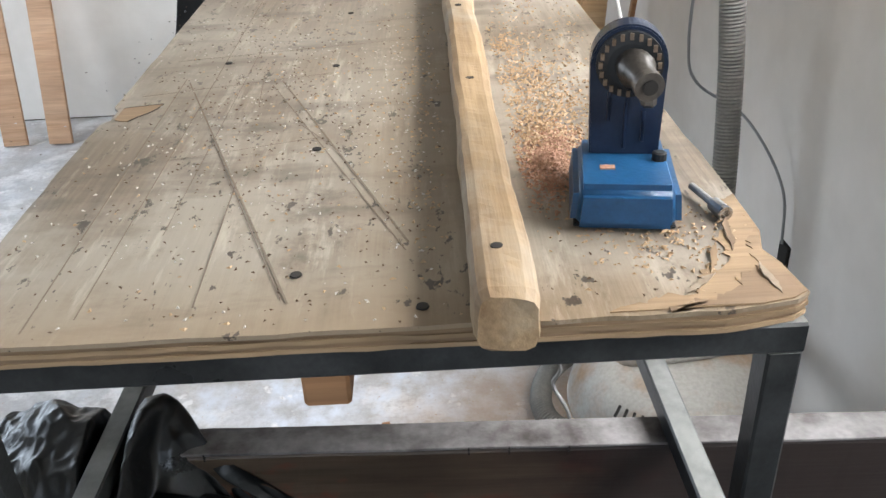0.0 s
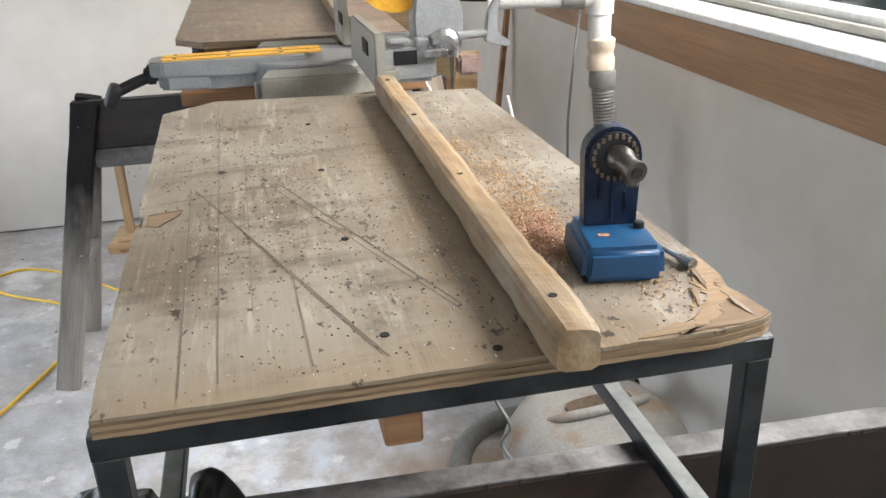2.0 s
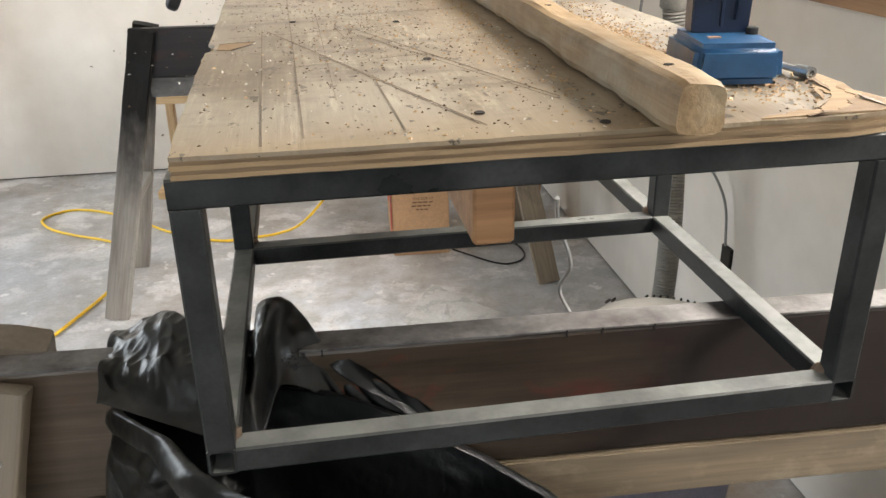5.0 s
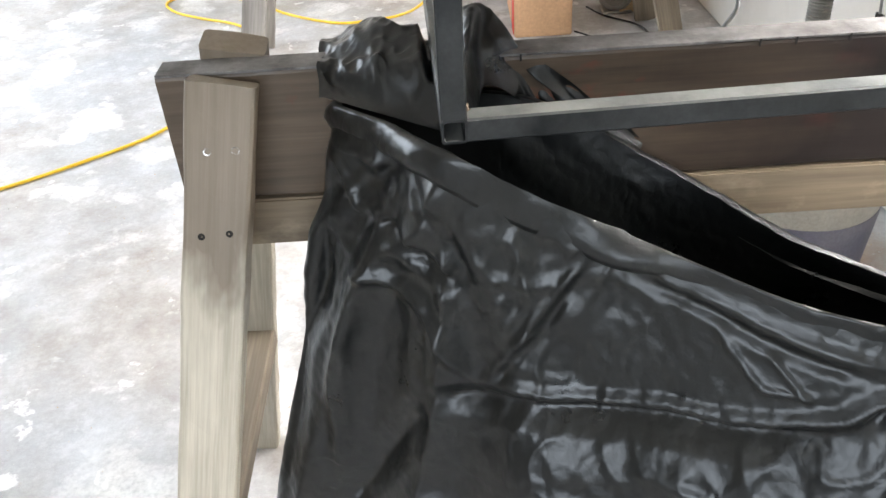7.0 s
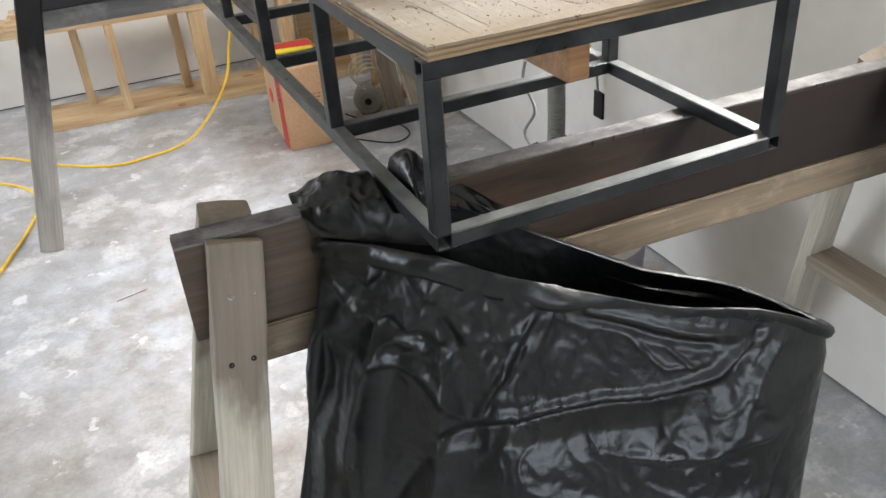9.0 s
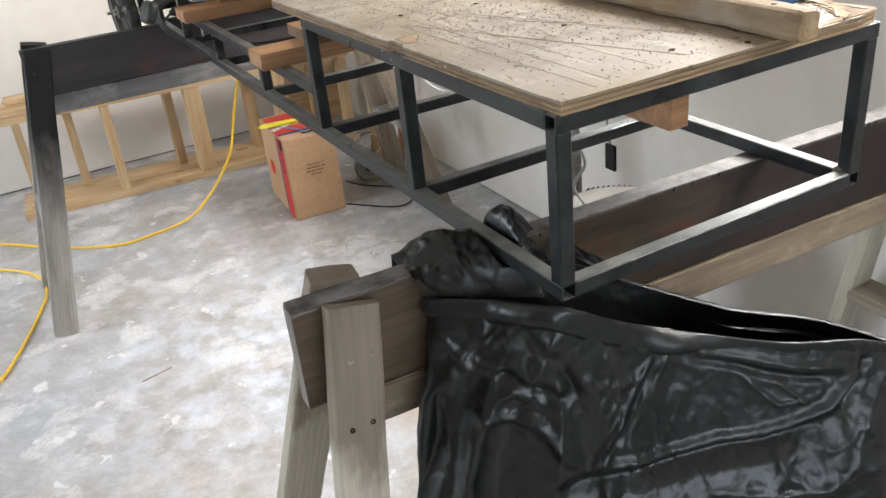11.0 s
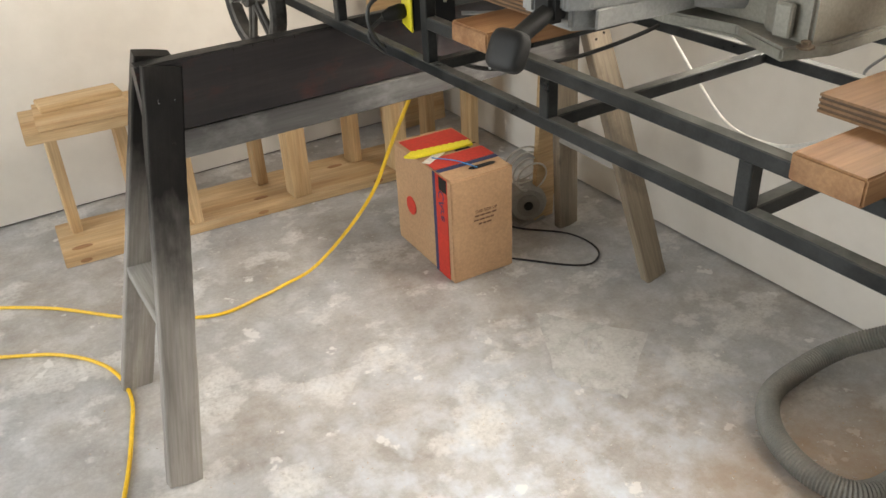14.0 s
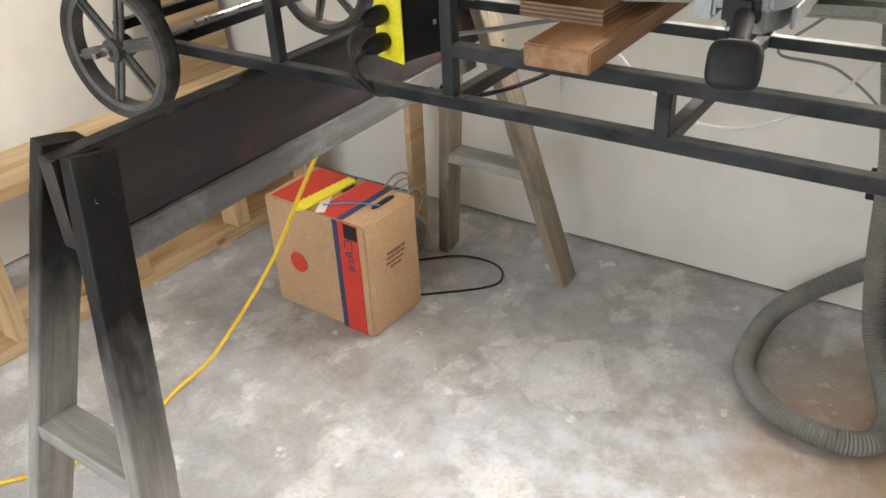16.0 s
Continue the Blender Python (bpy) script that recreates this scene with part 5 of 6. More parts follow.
# ---- miter saw ----
saw = thing("miter_saw", (0.3, 1.61, 1.2), "grey compact miter saw with yellow kerf plates bolted to plywood pads", "miter saw")
SY, SZ = 1.602, 1.320
b = bmesh.new()
extrude([(0.14, 1.36), (0.22, 1.33), (0.52, 1.33), (0.52, 1.89), (0.22, 1.89), (0.14, 1.86), (0.19, 1.74), (0.16, 1.612), (0.19, 1.48)], 1.222, 1.243, bm=b, bevel=0.004)
cube(0.30, 0.34, 0.06, (0.36, SY, 1.27), 0.008, 2, bm=b)
part("base", b, cast_grey, saw, "dusty grey cast base")
for s in (-1, 1):
    b = bmesh.new()
    y0, y1 = sorted((SY + s * 0.165, SY + s * 0.275))
    extrude([(0.17, y0 + 0.01), (0.40, y0), (0.40, y1), (0.19, y1)], 1.243, SZ - 0.003, bm=b, bevel=0.006)
    cube(0.012, 0.03, 0.05, (0.165, SY + s * 0.22, 1.275), 0.003, bm=b)
    part("side_table", b, cast_grey, saw, "grey cast side table")
    part("bolt", lathe([(0.013, 0), (0.013, 0.004), (0.007, 0.005), (0.007, 0.011)], 6), rust_weld, saw, "", Matrix.Translation((0.165, SY + s * 0.262, 1.243)))
part("turntable", lathe([(0.145, 1.262), (0.15, 1.27), (0.15, 1.316), (0.146, SZ)], 56), pale_cast, saw, "pale round turntable", Matrix.Translation((0.30, SY, 0)), True)
b = bmesh.new()
extrude([(0.32, SY - 0.085), (0.14, SY - 0.07), (-0.03, SY - 0.055), (-0.062, SY - 0.035), (-0.066, SY + 0.035), (-0.035, SY + 0.055), (0.14, SY + 0.07), (0.32, SY + 0.085)], 1.285, SZ + 0.002, bm=b, bevel=0.004)
extrude([(0.30, SY - 0.06), (0.10, SY - 0.05), (0.0, SY - 0.04), (-0.045, SY - 0.028), (-0.045, SY + 0.028), (0.0, SY + 0.04), (0.10, SY + 0.05), (0.30, SY + 0.06)], 1.250, 1.287, bm=b, bevel=0.006)
for s in (-1, 1):
    cube(0.10, 0.006, 0.03, (0.03, SY + s * 0.055, 1.27), 0.002, bm=b)
arm = part("table_arm", b, pale_cast, saw, "pale cast miter arm")
for s in (-1, 1):
    part("kerf_plate", extrude([(0.36, SY + s * 0.006), (-0.022, SY + s * 0.006), (-0.034, SY + s * 0.020), (-0.028, SY + s * 0.038), (0.36, SY + s * 0.043)][::s], SZ + 0.0025, SZ + 0.0055), yellow_plastic, saw, "yellow plastic kerf plate")
    for x in (0.0, 0.13, 0.26):
        disc("screw", x, SY + s * 0.026, SZ + 0.0056, 0.005, rust_weld, saw)
part("kerf_slot", cube(0.36, 0.010, 0.002, (0.17, SY, SZ + 0.0035)), hole_black, saw, "dark kerf slot")
b = bmesh.new()
cube(0.034, 0.046, 0.045, (-0.062, SY, 1.287), 0.008, 2, bm=b)
sweep(spline([(-0.06, SY - 0.004, 1.285), (-0.10, SY - 0.012, 1.272), (-0.145, SY - 0.02, 1.255)]), 0.014, 12, bm=b)
part("lock_lever", b, black_plastic, saw, "black lock lever", None, True)
b = bmesh.new()
bmesh.ops.create_uvsphere(b, u_segments=28, v_segments=18, radius=1)
for v in b.verts:
    v.co = Vector([math.copysign(abs(c) ** 0.55, c) for c in v.co]) * 1.0
    v.co = Vector((v.co.x * 0.016, v.co.y * 0.033, v.co.z * 0.031))
part("lock_knob", b, black_plastic, saw, "black paddle-shaped lock knob", Matrix.Translation((-0.158, SY - 0.024, 1.245)) @ pose(0, 0, 0, 0, 25, 10), True)
part("tip_pad", cube(0.02, 0.03, 0.03, (-0.058, SY + 0.048, 1.285), 0.005, 2), pale_cast, saw, "", None, True)
for y0, y1 in ((1.085, 1.50), (1.665, 1.86)):
    b = bmesh.new()
    m = Matrix.Translation((0.412, 0, 0)) @ pose(0, 0, 0, 90, 0, 90)
    extrude([(y0, SZ + 0.004), (y1, SZ + 0.004), (y1 - (0.05 if y0 < 1.5 else 0), 1.432), (y0 + (0 if y0 < 1.5 else 0.05), 1.438)], -0.010, 0.012, bm=b, bevel=0.003, m=m)
    cube(0.03, 0.05, 0.06, (0.43, (y0 + y1) / 2, 1.36), 0.005, bm=b)
    part("saw_fence", b, cast_grey, saw, "grey cast fence plate")
    part("fence_slot", cube(0.004, 0.075, 0.03, (0.4005, (y0 + y1) / 2 - 0.08, 1.395), 0.001), hole_black, saw, "dark slot in the fence")
b = bmesh.new()
cube(0.15, 0.20, 0.10, (0.54, SY - 0.02, 1.30), 0.012, 2, bm=b)
cube(0.05, 0.06, 0.012, (0.52, SY - 0.10, 1.356), 0.003, bm=b)
part("rear_housing", b, pale_cast, saw, "pale rear housing")
part("vent_panel", cube(0.06, 0.003, 0.035, (0.535, SY - 0.1215, 1.315), 0.001), black_plastic, saw, "dark vent panel")
b = bmesh.new()
extrude([(0.57, 1.30), (0.69, 1.30), (0.70, 1.40), (0.67, 1.52), (0.68, 1.66), (0.60, 1.68), (0.585, 1.50), (0.565, 1.40)], -0.035, 0.035, bm=b, bevel=0.008, m=Matrix.Translation((0, SY - 0.04, 0)) @ pose(0, 0, 0, 90, 0, 0))
part("hinge_arm", b, pale_cast, saw, "pale cast hinge arm")
b = bmesh.new()
lathe([(0.03, 0), (0.034, 0.01), (0.034, 0.04), (0.02, 0.05)], 16, bm=b, m=Matrix.Translation((0.64, SY - 0.08, 1.345)) @ pose(0, 0, 0, 90, 0, 0))
cube(0.03, 0.05, 0.03, (0.58, SY - 0.10, 1.345), 0.004, bm=b)
cube(0.06, 0.02, 0.02, (0.61, SY - 0.14, 1.325), 0.004, bm=b)
part("bevel_clamp", b, bare_steel, saw, "bright bevel clamp parts")
b = bmesh.new()
sweep([Vector((0.68, SY - 0.09, 1.355)), Vector((0.755, SY - 0.10, 1.36))], 0.011, 10, bm=b)
extrude([(-0.012, -0.02), (0.02, -0.03), (0.055, -0.038), (0.06, -0.025), (0.02, 0.0), (0.018, 0.04), (0.034, 0.085), (0.022, 0.09), (-0.004, 0.05)], -0.010, 0.010, bm=b, bevel=0.004, m=Matrix.Translation((0.755, SY - 0.10, 1.36)) @ pose(0, 0, 0, 90, 0, 0))
part("bevel_lever", b, pale_cast, saw, "silver forked bevel lever")
b = bmesh.new()
extrude([(0.10 * math.cos(a), 0.10 * math.sin(a)) for a in [math.pi * (0.9 + 1.0 * k / 20) for k in range(21)]], -0.03, 0.03, bm=b, bevel=0.004, m=Matrix.Translation((0.53, SY - 0.01, 1.515)) @ pose(0, 0, 0, 90, 0, 0))
part("blade_guard", b, yellow_plastic, saw, "scuffed yellow blade guard")
part("motor", lathe([(0.05, -0.06), (0.06, -0.05), (0.062, 0.05), (0.055, 0.07), (0.03, 0.075)], 28, m=Matrix.Translation((0.47, SY - 0.03, 1.535)) @ pose(0, 0, 0, 90, 0, 20)), black_plastic, saw, "black motor housing", None, True)
part("top_cover", cube(0.30, 0.10, 0.12, (0.56, SY, 1.64), 0.03, 3), yellow_plastic, saw, "yellow saw head cover", None, True)
part("dust_elbow", sweep(spline([(0.66, SY, 1.46), (0.72, SY, 1.45), (0.80, SY, 1.445)]), 0.022, 16), black_plastic, saw, "black dust outlet", None, True)
part("dust_flap", cube(0.06, 0.035, 0.05, (0.70, SY - 0.11, 1.285), 0.008, 2), flap_mat, saw, "sawdust-caked rear flap", None, True)

for o in saw.children:
    if o.name.split(".")[0] in ("table_arm", "kerf_plate", "kerf_slot", "lock_lever", "lock_knob", "tip_pad", "screw"):
        o.matrix_basis = Matrix.Translation((-0.026, 0, 0.009)) @ o.matrix_basis

# timber under the saw
for y, w, py, pw in ((1.140, 0.102, 1.160, 0.18), (1.884, 0.115, 1.940, 0.155)):
    m, n = aim((-0.046, y, 1.1765), (0.655, y - 0.005, 1.1765))
    solo("support_block", cube(n, w, 0.038, bevel=0.003, seg=2), fir, "brown fir plank laid across the middle rails", "plank", m, group="planks under the saw")
    m, n = aim((0.083, py, 1.209), (0.56, py - 0.004, 1.209))
    pad = thing("plywood_pad", (0.32, py, 1.196), "brown plywood pad on the plank under the saw", "plywood pad", "pads under the saw")
    for k in range(7):
        part("ply_layer", cube(0.48 - (0.002 if k % 2 else 0), pw - (0.003 if k % 2 else 0), 0.00375, (0, 0, -0.0112 + 0.00375 * k)), fir_dark if k % 2 else fir_ply, pad, "", m)
solo("cross_cleat", cube(0.56, 0.02, 0.092, bevel=0.002), fir_dark, "dark brown plywood cleat under the far tabletop", "cleat", Matrix.Translation((0.33, 2.10, 1.2655)))
solo("under_block", cube(0.12, 0.045, 0.062, bevel=0.003), fir, "orange-brown timber block under the far tabletop", "timber block", Matrix.Translation((0.085, 2.04, 1.2815)) @ pose(0, 0, 0, 0, 0, 0))
solo("loose_screw", lathe([(0.0025, 0), (0.003, 0.03), (0.007, 0.032), (0.007, 0.035)], 10), bare_steel, "bright bolt poking below the middle rail", "bolt", Matrix.Translation((0.013, 1.90, 1.099)))

# ---- power box ----
PB = Matrix.Translation((0.105, 2.270, 1.150)) @ pose(0, 0, 0, 0, 0, -16)
gfci = thing("power_box", (0.085, 2.245, 1.06), "black power box with yellow socket face hung in the bench frame", "power outlet")
part("body", cube(0.10, 0.078, 0.125, (0.004, 0, 0), 0.004, 2), black_plastic, gfci, "", PB)
part("face", cube(0.006, 0.082, 0.13, (-0.049, 0, 0), 0.002), tag_yellow, gfci, "yellow socket face", PB)
part("indicator", cube(0.008, 0.003, 0.01, (0.03, -0.040, 0.0), 0.001), cast_grey, gfci, "small pale switch", PB)
part("hook", sweep([Vector((0, 0, 0.06)), Vector((0, 0, 0.152))], 0.003, 6), bare_steel, gfci, "thin hanging rod", PB)
for z, drop in ((0.028, 0.14), (-0.024, 0.09)):
    b = lathe([(0.014, 0), (0.018, 0.01), (0.017, 0.035), (0.009, 0.055)], 14, m=PB @ Matrix.Translation((-0.052, 0.006, z)) @ pose(0, 0, 0, 0, -100, 0))
    pl = part("plug", b, black_plastic, gfci, "black moulded plug", None, True)
    p = PB @ Vector((-0.10, 0.006, z - 0.008))
    lead = sweep(spline([p, p + Vector((-0.035, 0.01, -0.03)), p + Vector((-0.035, 0.0, -drop * 0.6)), p + Vector((0.01, -0.02, -drop)), p + Vector((0.12, -0.06, -drop - 0.02))]), 0.0048, 8)
    part("lead", lead, cable_black, gfci, "black rubber lead", None, True)
solo("power_lead", sweep(spline([(0.15, 2.20, 1.12), (0.28, 2.12, 1.115), (0.42, 2.02, 1.12), (0.60, 1.95, 1.16)]), 0.0048, 8), cable_grey, "grey power lead running to the saw", "cable", smooth=True)
solo("power_lead", sweep(spline([(0.10, 2.20, 1.03), (0.20, 2.16, 0.99), (0.38, 2.10, 0.99), (0.55, 2.04, 1.03), (0.66, 1.96, 1.10)]), 0.0052, 8), cable_black, "black power lead sagging under the bench", "cable", smooth=True)

# ---- blue bit sharpener ----
BS = Matrix.Translation((0.514, 0.160, ZP + 0.001)) @ pose(0, 0, 0, 0, 0, -9)
tool = thing("drill_sharpener", (0.528, 0.168, ZP), "blue plastic bench tool with dark upright and steel chuck", "bench tool")
b = cube(0.086, 0.106, 0.038, (0, -0.004, 0.020), 0.008, 3)
for v in b.verts:
    if v.co.z > 0.024:
        v.co.x *= 0.95
part("base", b, blue_plastic, tool, "", BS, True)
part("foot", cube(0.080, 0.092, 0.003, (0, 0, 0.0012), 0.001), black_plastic, tool, "black foot plate", BS)
b = bmesh.new()
prof = [(-0.028, 0.0), (0.028, 0.0), (0.030, 0.075)] + [(0.030 * math.cos(a), 0.078 + 0.030 * math.sin(a)) for a in [math.pi * k / 12 for k in range(13)]] + [(-0.030, 0.075)]
extrude(prof, -0.012, 0.012, bm=b, bevel=0.002, m=Matrix.Translation((0, 0.022, 0.038)) @ pose(0, 0, 0, 90, 0, 0))
up = part("upright", b, navy_plastic, tool, "dark navy ribbed upright", BS)
for k in range(9):
    a = 0.35 * k
    part_in("rib", cube(0.003, 0.004, 0.02, (0.016 * math.sin(a * 3), 0.009, 0.055 + 0.006 * k), 0.0005), navy_plastic, up)
part("gear_ring", lathe([(0.026, 0), (0.026, 0.006), (0.017, 0.008)], 30, m=Matrix.Translation((0, 0.010, 0.116)) @ pose(0, 0, 0, 90, 0, 0)), black_plastic, tool, "black toothed ring", BS)
for k in range(20):
    a = 2 * math.pi * k / 20
    part("ring_tooth", cube(0.003, 0.004, 0.005, (0.0225 * math.cos(a), 0.003, 0.116 + 0.0225 * math.sin(a))), rust_weld, tool, "", BS)
CH = Matrix.Translation((0.002, 0.006, 0.116)) @ pose(0, 0, 0, 97, 0, 14)
part("chuck", lathe([(0.014, 0), (0.015, 0.012), (0.012, 0.018), (0.0095, 0.032), (0.0115, 0.034), (0.0115, 0.042)], 20, m=CH), chuck_steel, tool, "worn steel chuck", BS, True)
part("chuck_bore", lathe([(0.006, 0), (0.006, 0.001)], 14, m=CH @ Matrix.Translation((0, 0, 0.0425))), hole_black, tool, "dark bore", BS)
part("chuck_arm", cube(0.012, 0.03, 0.018, (0.014, -0.006, 0.098), 0.003), chuck_steel, tool, "worn steel lug", BS)
part("knob", lathe([(0.006, 0.037), (0.006, 0.045), (0.004, 0.046)], 12), black_plastic, tool, "small black knob", BS @ Matrix.Translation((0.028, 0.0, 0)))
part("badge", cube(0.012, 0.007, 0.0012, (-0.014, -0.018, 0.0395)), sawdust_red, tool, "small reddish badge", BS)
solo("screw_bit", join(lathe([(0.0032, 0), (0.0032, 0.055)], 10, m=pose(0, 0, 0, 90, 0, 0)), lathe([(0.0062, 0.0), (0.0062, 0.018)], 12, m=Matrix.Translation((0, 0.0, 0)) @ pose(0, 0, 0, 90, 0, 0))), bare_steel, "bright steel driver bit lying on the tabletop", "driver bit", Matrix.Translation((0.588, 0.118, ZP + 0.0068)) @ pose(0, 0, 0, 0, 0, -168))

# veneer torn away along the far corner of the near tabletop, in two steps
rnd = random.Random(5)


def ragged(points, amount):
    out = []
    for a, c in zip(points, points[1:]):
        for k in range(6):
            out.append((a[0] + (c[0] - a[0]) * k / 6 + rnd.uniform(-amount, amount), a[1] + (c[1] - a[1]) * k / 6 + rnd.uniform(-amount, amount)))
    return out + [points[-1]]


for inner, up, material, label in (([(0.47, -0.004), (0.50, 0.012), (0.535, 0.018), (0.548, 0.042), (0.572, 0.052), (0.570, 0.085), (0.586, 0.105), (0.588, 0.15), (0.610, 0.165)], 0.0004, pine_dim, "pale ply bared where the veneer tore"),
                                   ([(0.51, -0.004), (0.535, 0.006), (0.558, 0.012), (0.572, 0.034), (0.588, 0.045), (0.592, 0.075), (0.604, 0.10)], 0.0009, ply_edge, "brown splintered ply layer")):
    rim = ragged(inner, 0.004)
    part("torn_veneer", extrude(rim + [(0.609, 0.10), (0.600, 0.07), (0.606, 0.05), (0.610, 0.012), (0.598, 0.004), (0.575, -0.001)][:6], ZP + up - 0.0003, ZP + up + 0.0006), material, bench, label)
for x, y, turn, n in ((0.560, 0.060, 70, 0.022), (0.583, 0.096, 80, 0.026), (0.540, 0.026, 40, 0.018), (0.590, 0.028, 95, 0.020)):
    ring = ragged([(-n, 0), (-0.3 * n, -0.0035), (n, -0.001), (0.4 * n, 0.003), (-n, 0)], 0.0008)
    part("splinter", extrude(ring[:-1], 0, 0.0012), (worn_ply, ply_edge)[n > 0.02], bench, "", Matrix.Translation((x, y, ZP + 0.0018)) @ pose(0, 0, 0, 2, -3, turn))


def chips(name, spots, count, seed, material, label, size=(0.0012, 0.0035), z=None, cat="sawdust"):
    """Loose chips as one scattered mesh; spots: x, y, spread x, spread y, weight, heap height."""
    r = random.Random(seed)
    b = []
    f = []
    total = sum(s[4] for s in spots)
    for x0, y0, sx, sy, w, heap in spots:
        for _ in range(int(count * w / total)):
            gx, gy = r.gauss(0, 1), r.gauss(0, 1)
            x, y = x0 + sx * gx, y0 + sy * gy
            if z > 1 and not (0.432 + 0.02 * y < x < 0.606 or x < 0.372) or z > 1 and not 0 < y < 1.0:
                continue
            if z > 1 and math.hypot(x - 0.514, (y - 0.160)) < 0.045:
                continue
            s = r.uniform(*size)
            h = z + heap * math.exp(-(gx * gx + gy * gy) / 1.2) * r.random() + 0.0006
            q = Euler((r.uniform(-0.5, 0.5), r.uniform(-0.5, 0.5), r.uniform(0, 6.3))).to_matrix()
            k = len(b)
            b += [Vector((x, y, h)) + q @ Vector(p) * s for p in ((-1, -0.4, -0.2), (1, -0.3, -0.2), (0.1, 0.6, -0.2), (0, 0, 0.35))]
            f += [(k, k + 1, k + 2), (k, k + 1, k + 3), (k + 1, k + 2, k + 3), (k + 2, k, k + 3)]
    me = bpy.data.meshes.new(name)
    me.from_pydata(b, [], f)
    me.materials.append(material)
    return tagged(new(name, me), label, cat, "", "stuff")


chips("sawdust", [(0.485, 0.40, 0.030, 0.07, 5, 0.004), (0.47, 0.30, 0.018, 0.05, 5, 0.006), (0.475, 0.52, 0.02, 0.03, 1.6, 0.004), (0.465, 0.64, 0.014, 0.03, 1.2, 0.003), (0.52, 0.62, 0.04, 0.12, 1, 0.001), (0.50, 0.85, 0.05, 0.12, 0.8, 0), (0.53, 0.10, 0.04, 0.03, 1.2, 0.001), (0.25, 0.45, 0.09, 0.3, 1.3, 0), (0.35, 0.4, 0.02, 0.3, 1.2, 0.0)], 3800, 3, sawdust_mat, "pale sawdust scattered on the tabletop", z=ZP)
chips("sawdust", [(0.468, 0.235, 0.014, 0.035, 4, 0.012), (0.475, 0.29, 0.014, 0.03, 2, 0.008)], 2200, 8, sawdust_red, "reddish sawdust heap beside the bench tool", z=ZP)
chips("debris", [(0.20, 0.35, 0.10, 0.22, 3, 0), (0.12, 0.75, 0.08, 0.15, 1, 0), (0.33, 0.5, 0.03, 0.3, 1.5, 0)], 700, 21, paper_mat, "pale wood crumbs scattered over the worn tabletop", (0.0008, 0.0026), ZP, "sawdust")
chips("debris", [(0.20, 0.35, 0.10, 0.25, 3, 0), (0.12, 0.75, 0.08, 0.15, 1, 0), (0.52, 0.5, 0.04, 0.25, 1.5, 0)], 1500, 22, fir_dark, "dark specks and chips scattered over the worn tabletop", (0.0008, 0.0024), ZP, "sawdust")
chips("debris", [(0.3, 2.0, 0.6, 0.7, 3, 0), (-0.6, 1.6, 0.7, 0.9, 3, 0), (0.75, 1.1, 0.25, 0.3, 4, 0), (0.5, 3.2, 0.6, 0.4, 1.5, 0)], 1600, 11, paper_mat, "small plaster crumbs scattered on the concrete floor", (0.0015, 0.007), 0.0, "debris")
chips("debris", [(0.72, 1.05, 0.22, 0.25, 4, 0), (0.3, 1.8, 0.6, 0.8, 1, 0), (-0.5, 1.6, 0.6, 0.8, 1, 0)], 1500, 14, sawdust_mat, "sawdust crumbs drifted on the concrete floor", (0.0012, 0.004), 0.0, "sawdust")
solo("wood_sliver", cube(0.11, 0.004, 0.003, bevel=0.001), fir, "thin dark wood sliver lying on the floor", "wood sliver", Matrix.Translation((-0.42, 1.856, 0.0035)) @ pose(0, 0, 0, 0, 0, 12))
solo("wood_chip", cube(0.024, 0.012, 0.006, bevel=0.002), fir, "small orange wood chip on the floor", "wood chip", Matrix.Translation((0.19, 1.42, 0.005)) @ pose(0, 0, 0, 0, 0, 10))


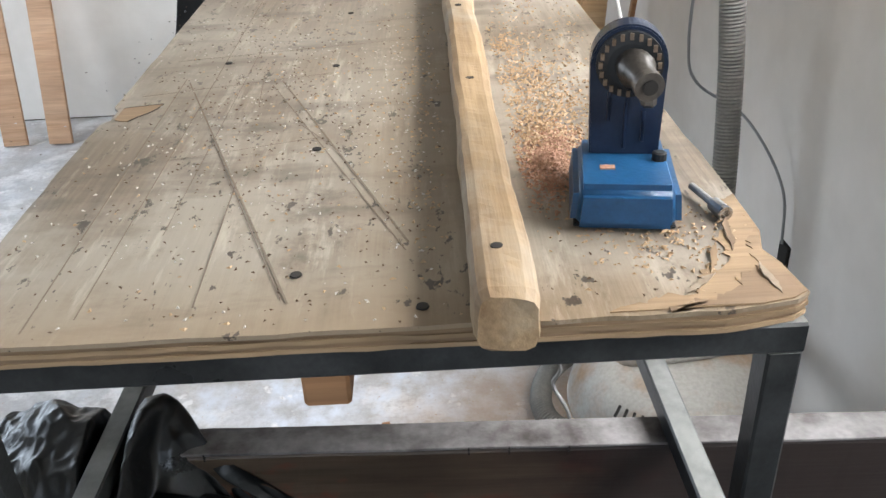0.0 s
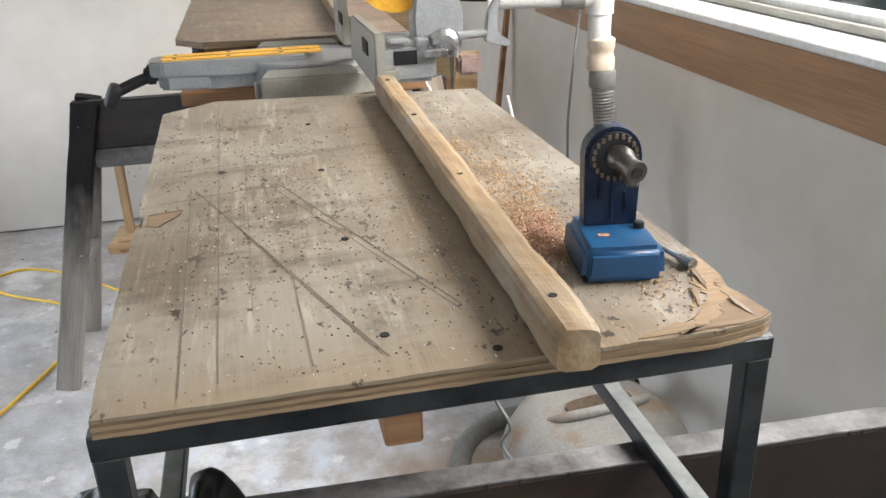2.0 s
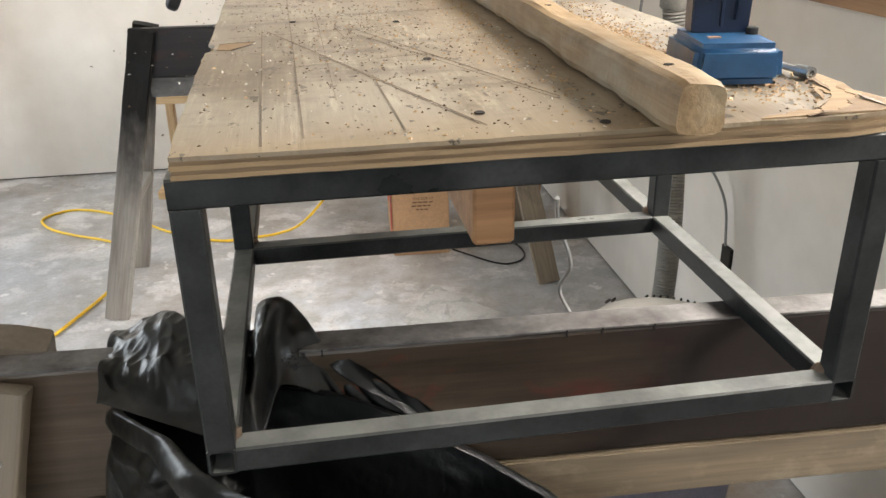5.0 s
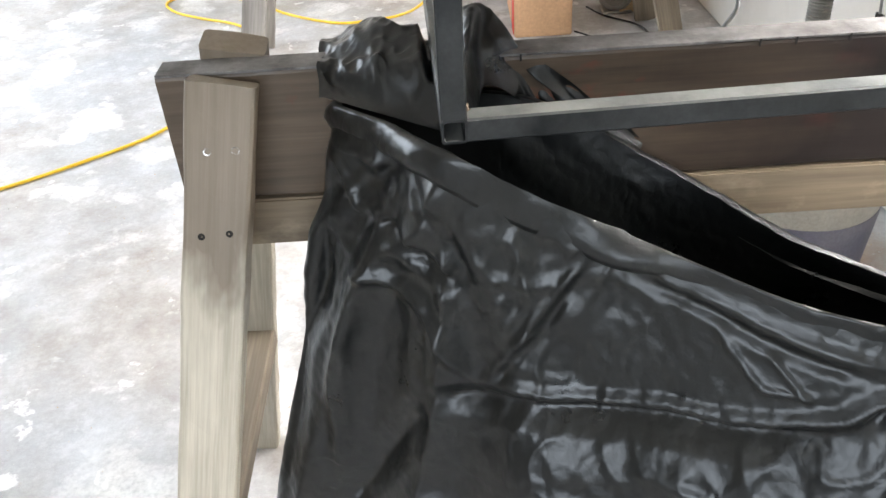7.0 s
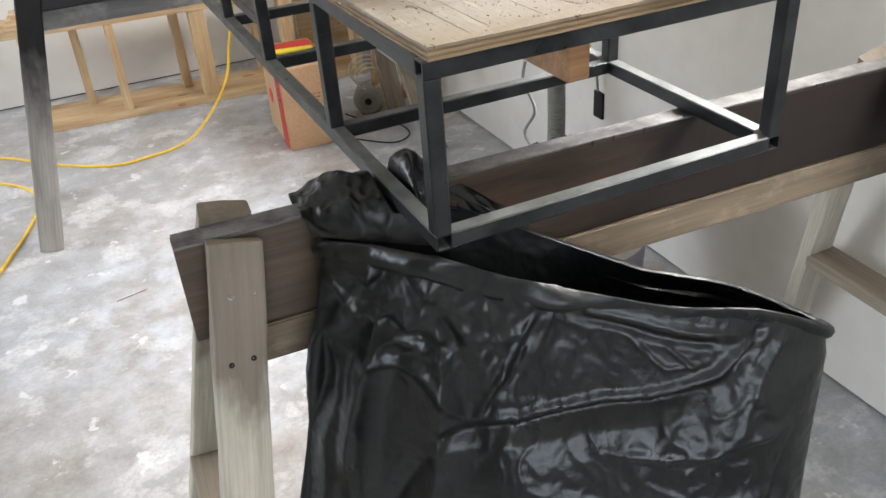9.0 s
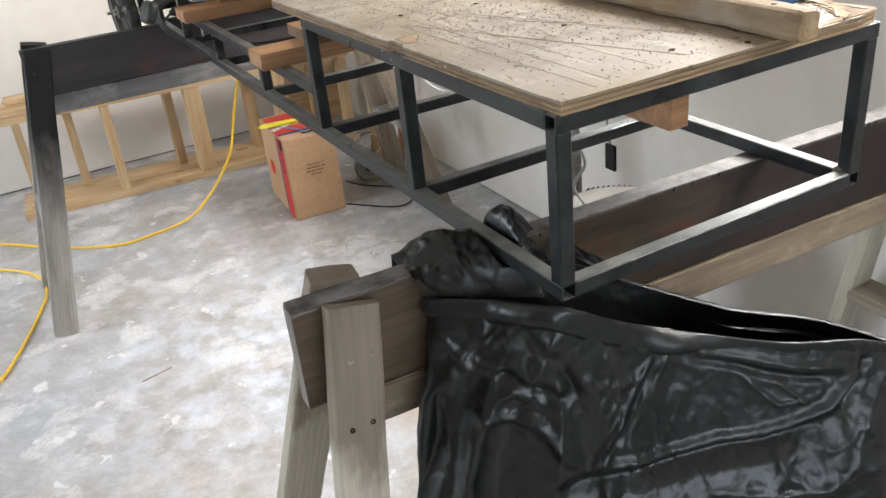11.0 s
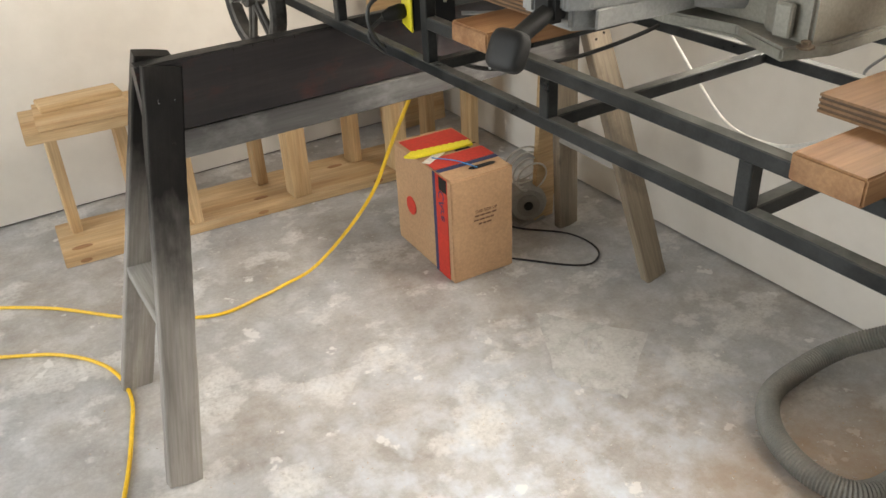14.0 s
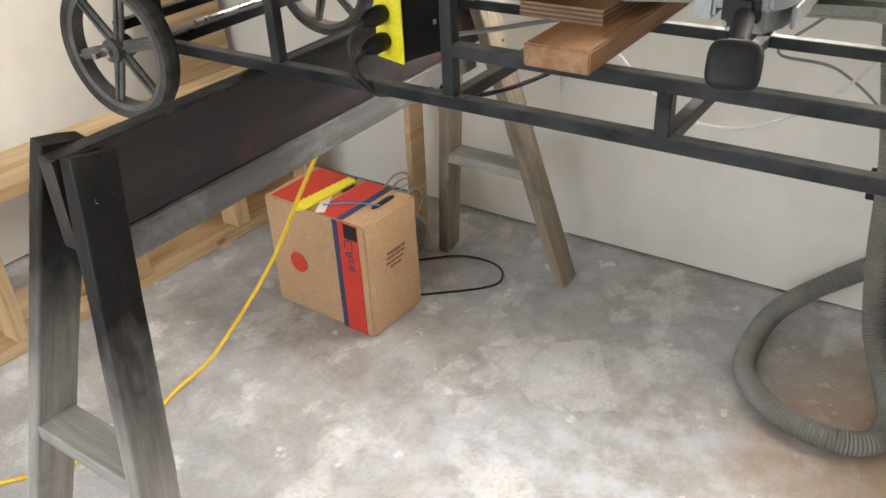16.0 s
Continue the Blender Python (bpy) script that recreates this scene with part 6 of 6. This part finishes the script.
# crumpled translucent sheet on the floor
b = bmesh.new()
n = 30
corner = [Vector((0.555, 2.42, 0)), Vector((0.772, 2.12, 0)), Vector((0.50, 1.93, 0)), Vector((0.40, 2.12, 0))]
rows = []
for i in range(n + 1):
    row = []
    for j in range(n + 1):
        u, v = i / n, j / n
        p = corner[0].lerp(corner[1], u).lerp(corner[3].lerp(corner[2], u), v)
        p.x += 0.012 * noise.noise((u * 4, v * 4, 3))
        p.y += 0.012 * noise.noise((u * 4, v * 4, 8))
        p.z = 0.003 + 0.008 * abs(noise.noise((u * 5, v * 5, 1))) + 0.022 * math.exp(-((u - 0.55) ** 2 + (v - 0.4) ** 2) * 40) * abs(noise.noise((u * 14, v * 14, 6))) * 2
        row.append(b.verts.new(p))
    rows.append(row)
for p, q in zip(rows, rows[1:]):
    for j in range(n):
        b.faces.new((p[j], p[j + 1], q[j + 1], q[j]))
solo("plastic_sheet", b, sheet_mat, "crumpled dusty plastic sheet lying on the concrete", "plastic sheet", smooth=True)

# white coiled lead and small fan behind the carton
fan = thing("floor_fan", (0.93, 2.96, 0), "small white round fan standing behind the carton", "fan")
m = Matrix.Translation((0.93, 2.96, 0.085)) @ pose(0, 0, 0, 90, 0, -25)
part("housing", lathe([(0.06, -0.05), (0.078, -0.03), (0.078, 0.03), (0.066, 0.05)], 30), vac_white, fan, "", m, True)
part("grille", lathe([(0.046, 0.0505), (0.046, 0.054)], 24), cast_grey, fan, "grey round grille", m)
part("hub", lathe([(0.018, 0.0545), (0.018, 0.058)], 16), hole_black, fan, "dark hub", m)
part("foot", cube(0.13, 0.10, 0.012, (0.93, 2.96, 0.007), 0.004), vac_white, fan)
for k in range(4):
    pts = [Vector((0.93 + (0.07 + 0.006 * k) * math.cos(a), 2.95 + 0.02 * k - 0.03, 0.20 + 0.012 * k + (0.055 + 0.004 * k) * math.sin(a))) for a in [2 * math.pi * j / 28 for j in range(29)]]
    part("lead_coil", sweep(pts, 0.004, 6), cable_white, fan, "coiled white lead", None, True)
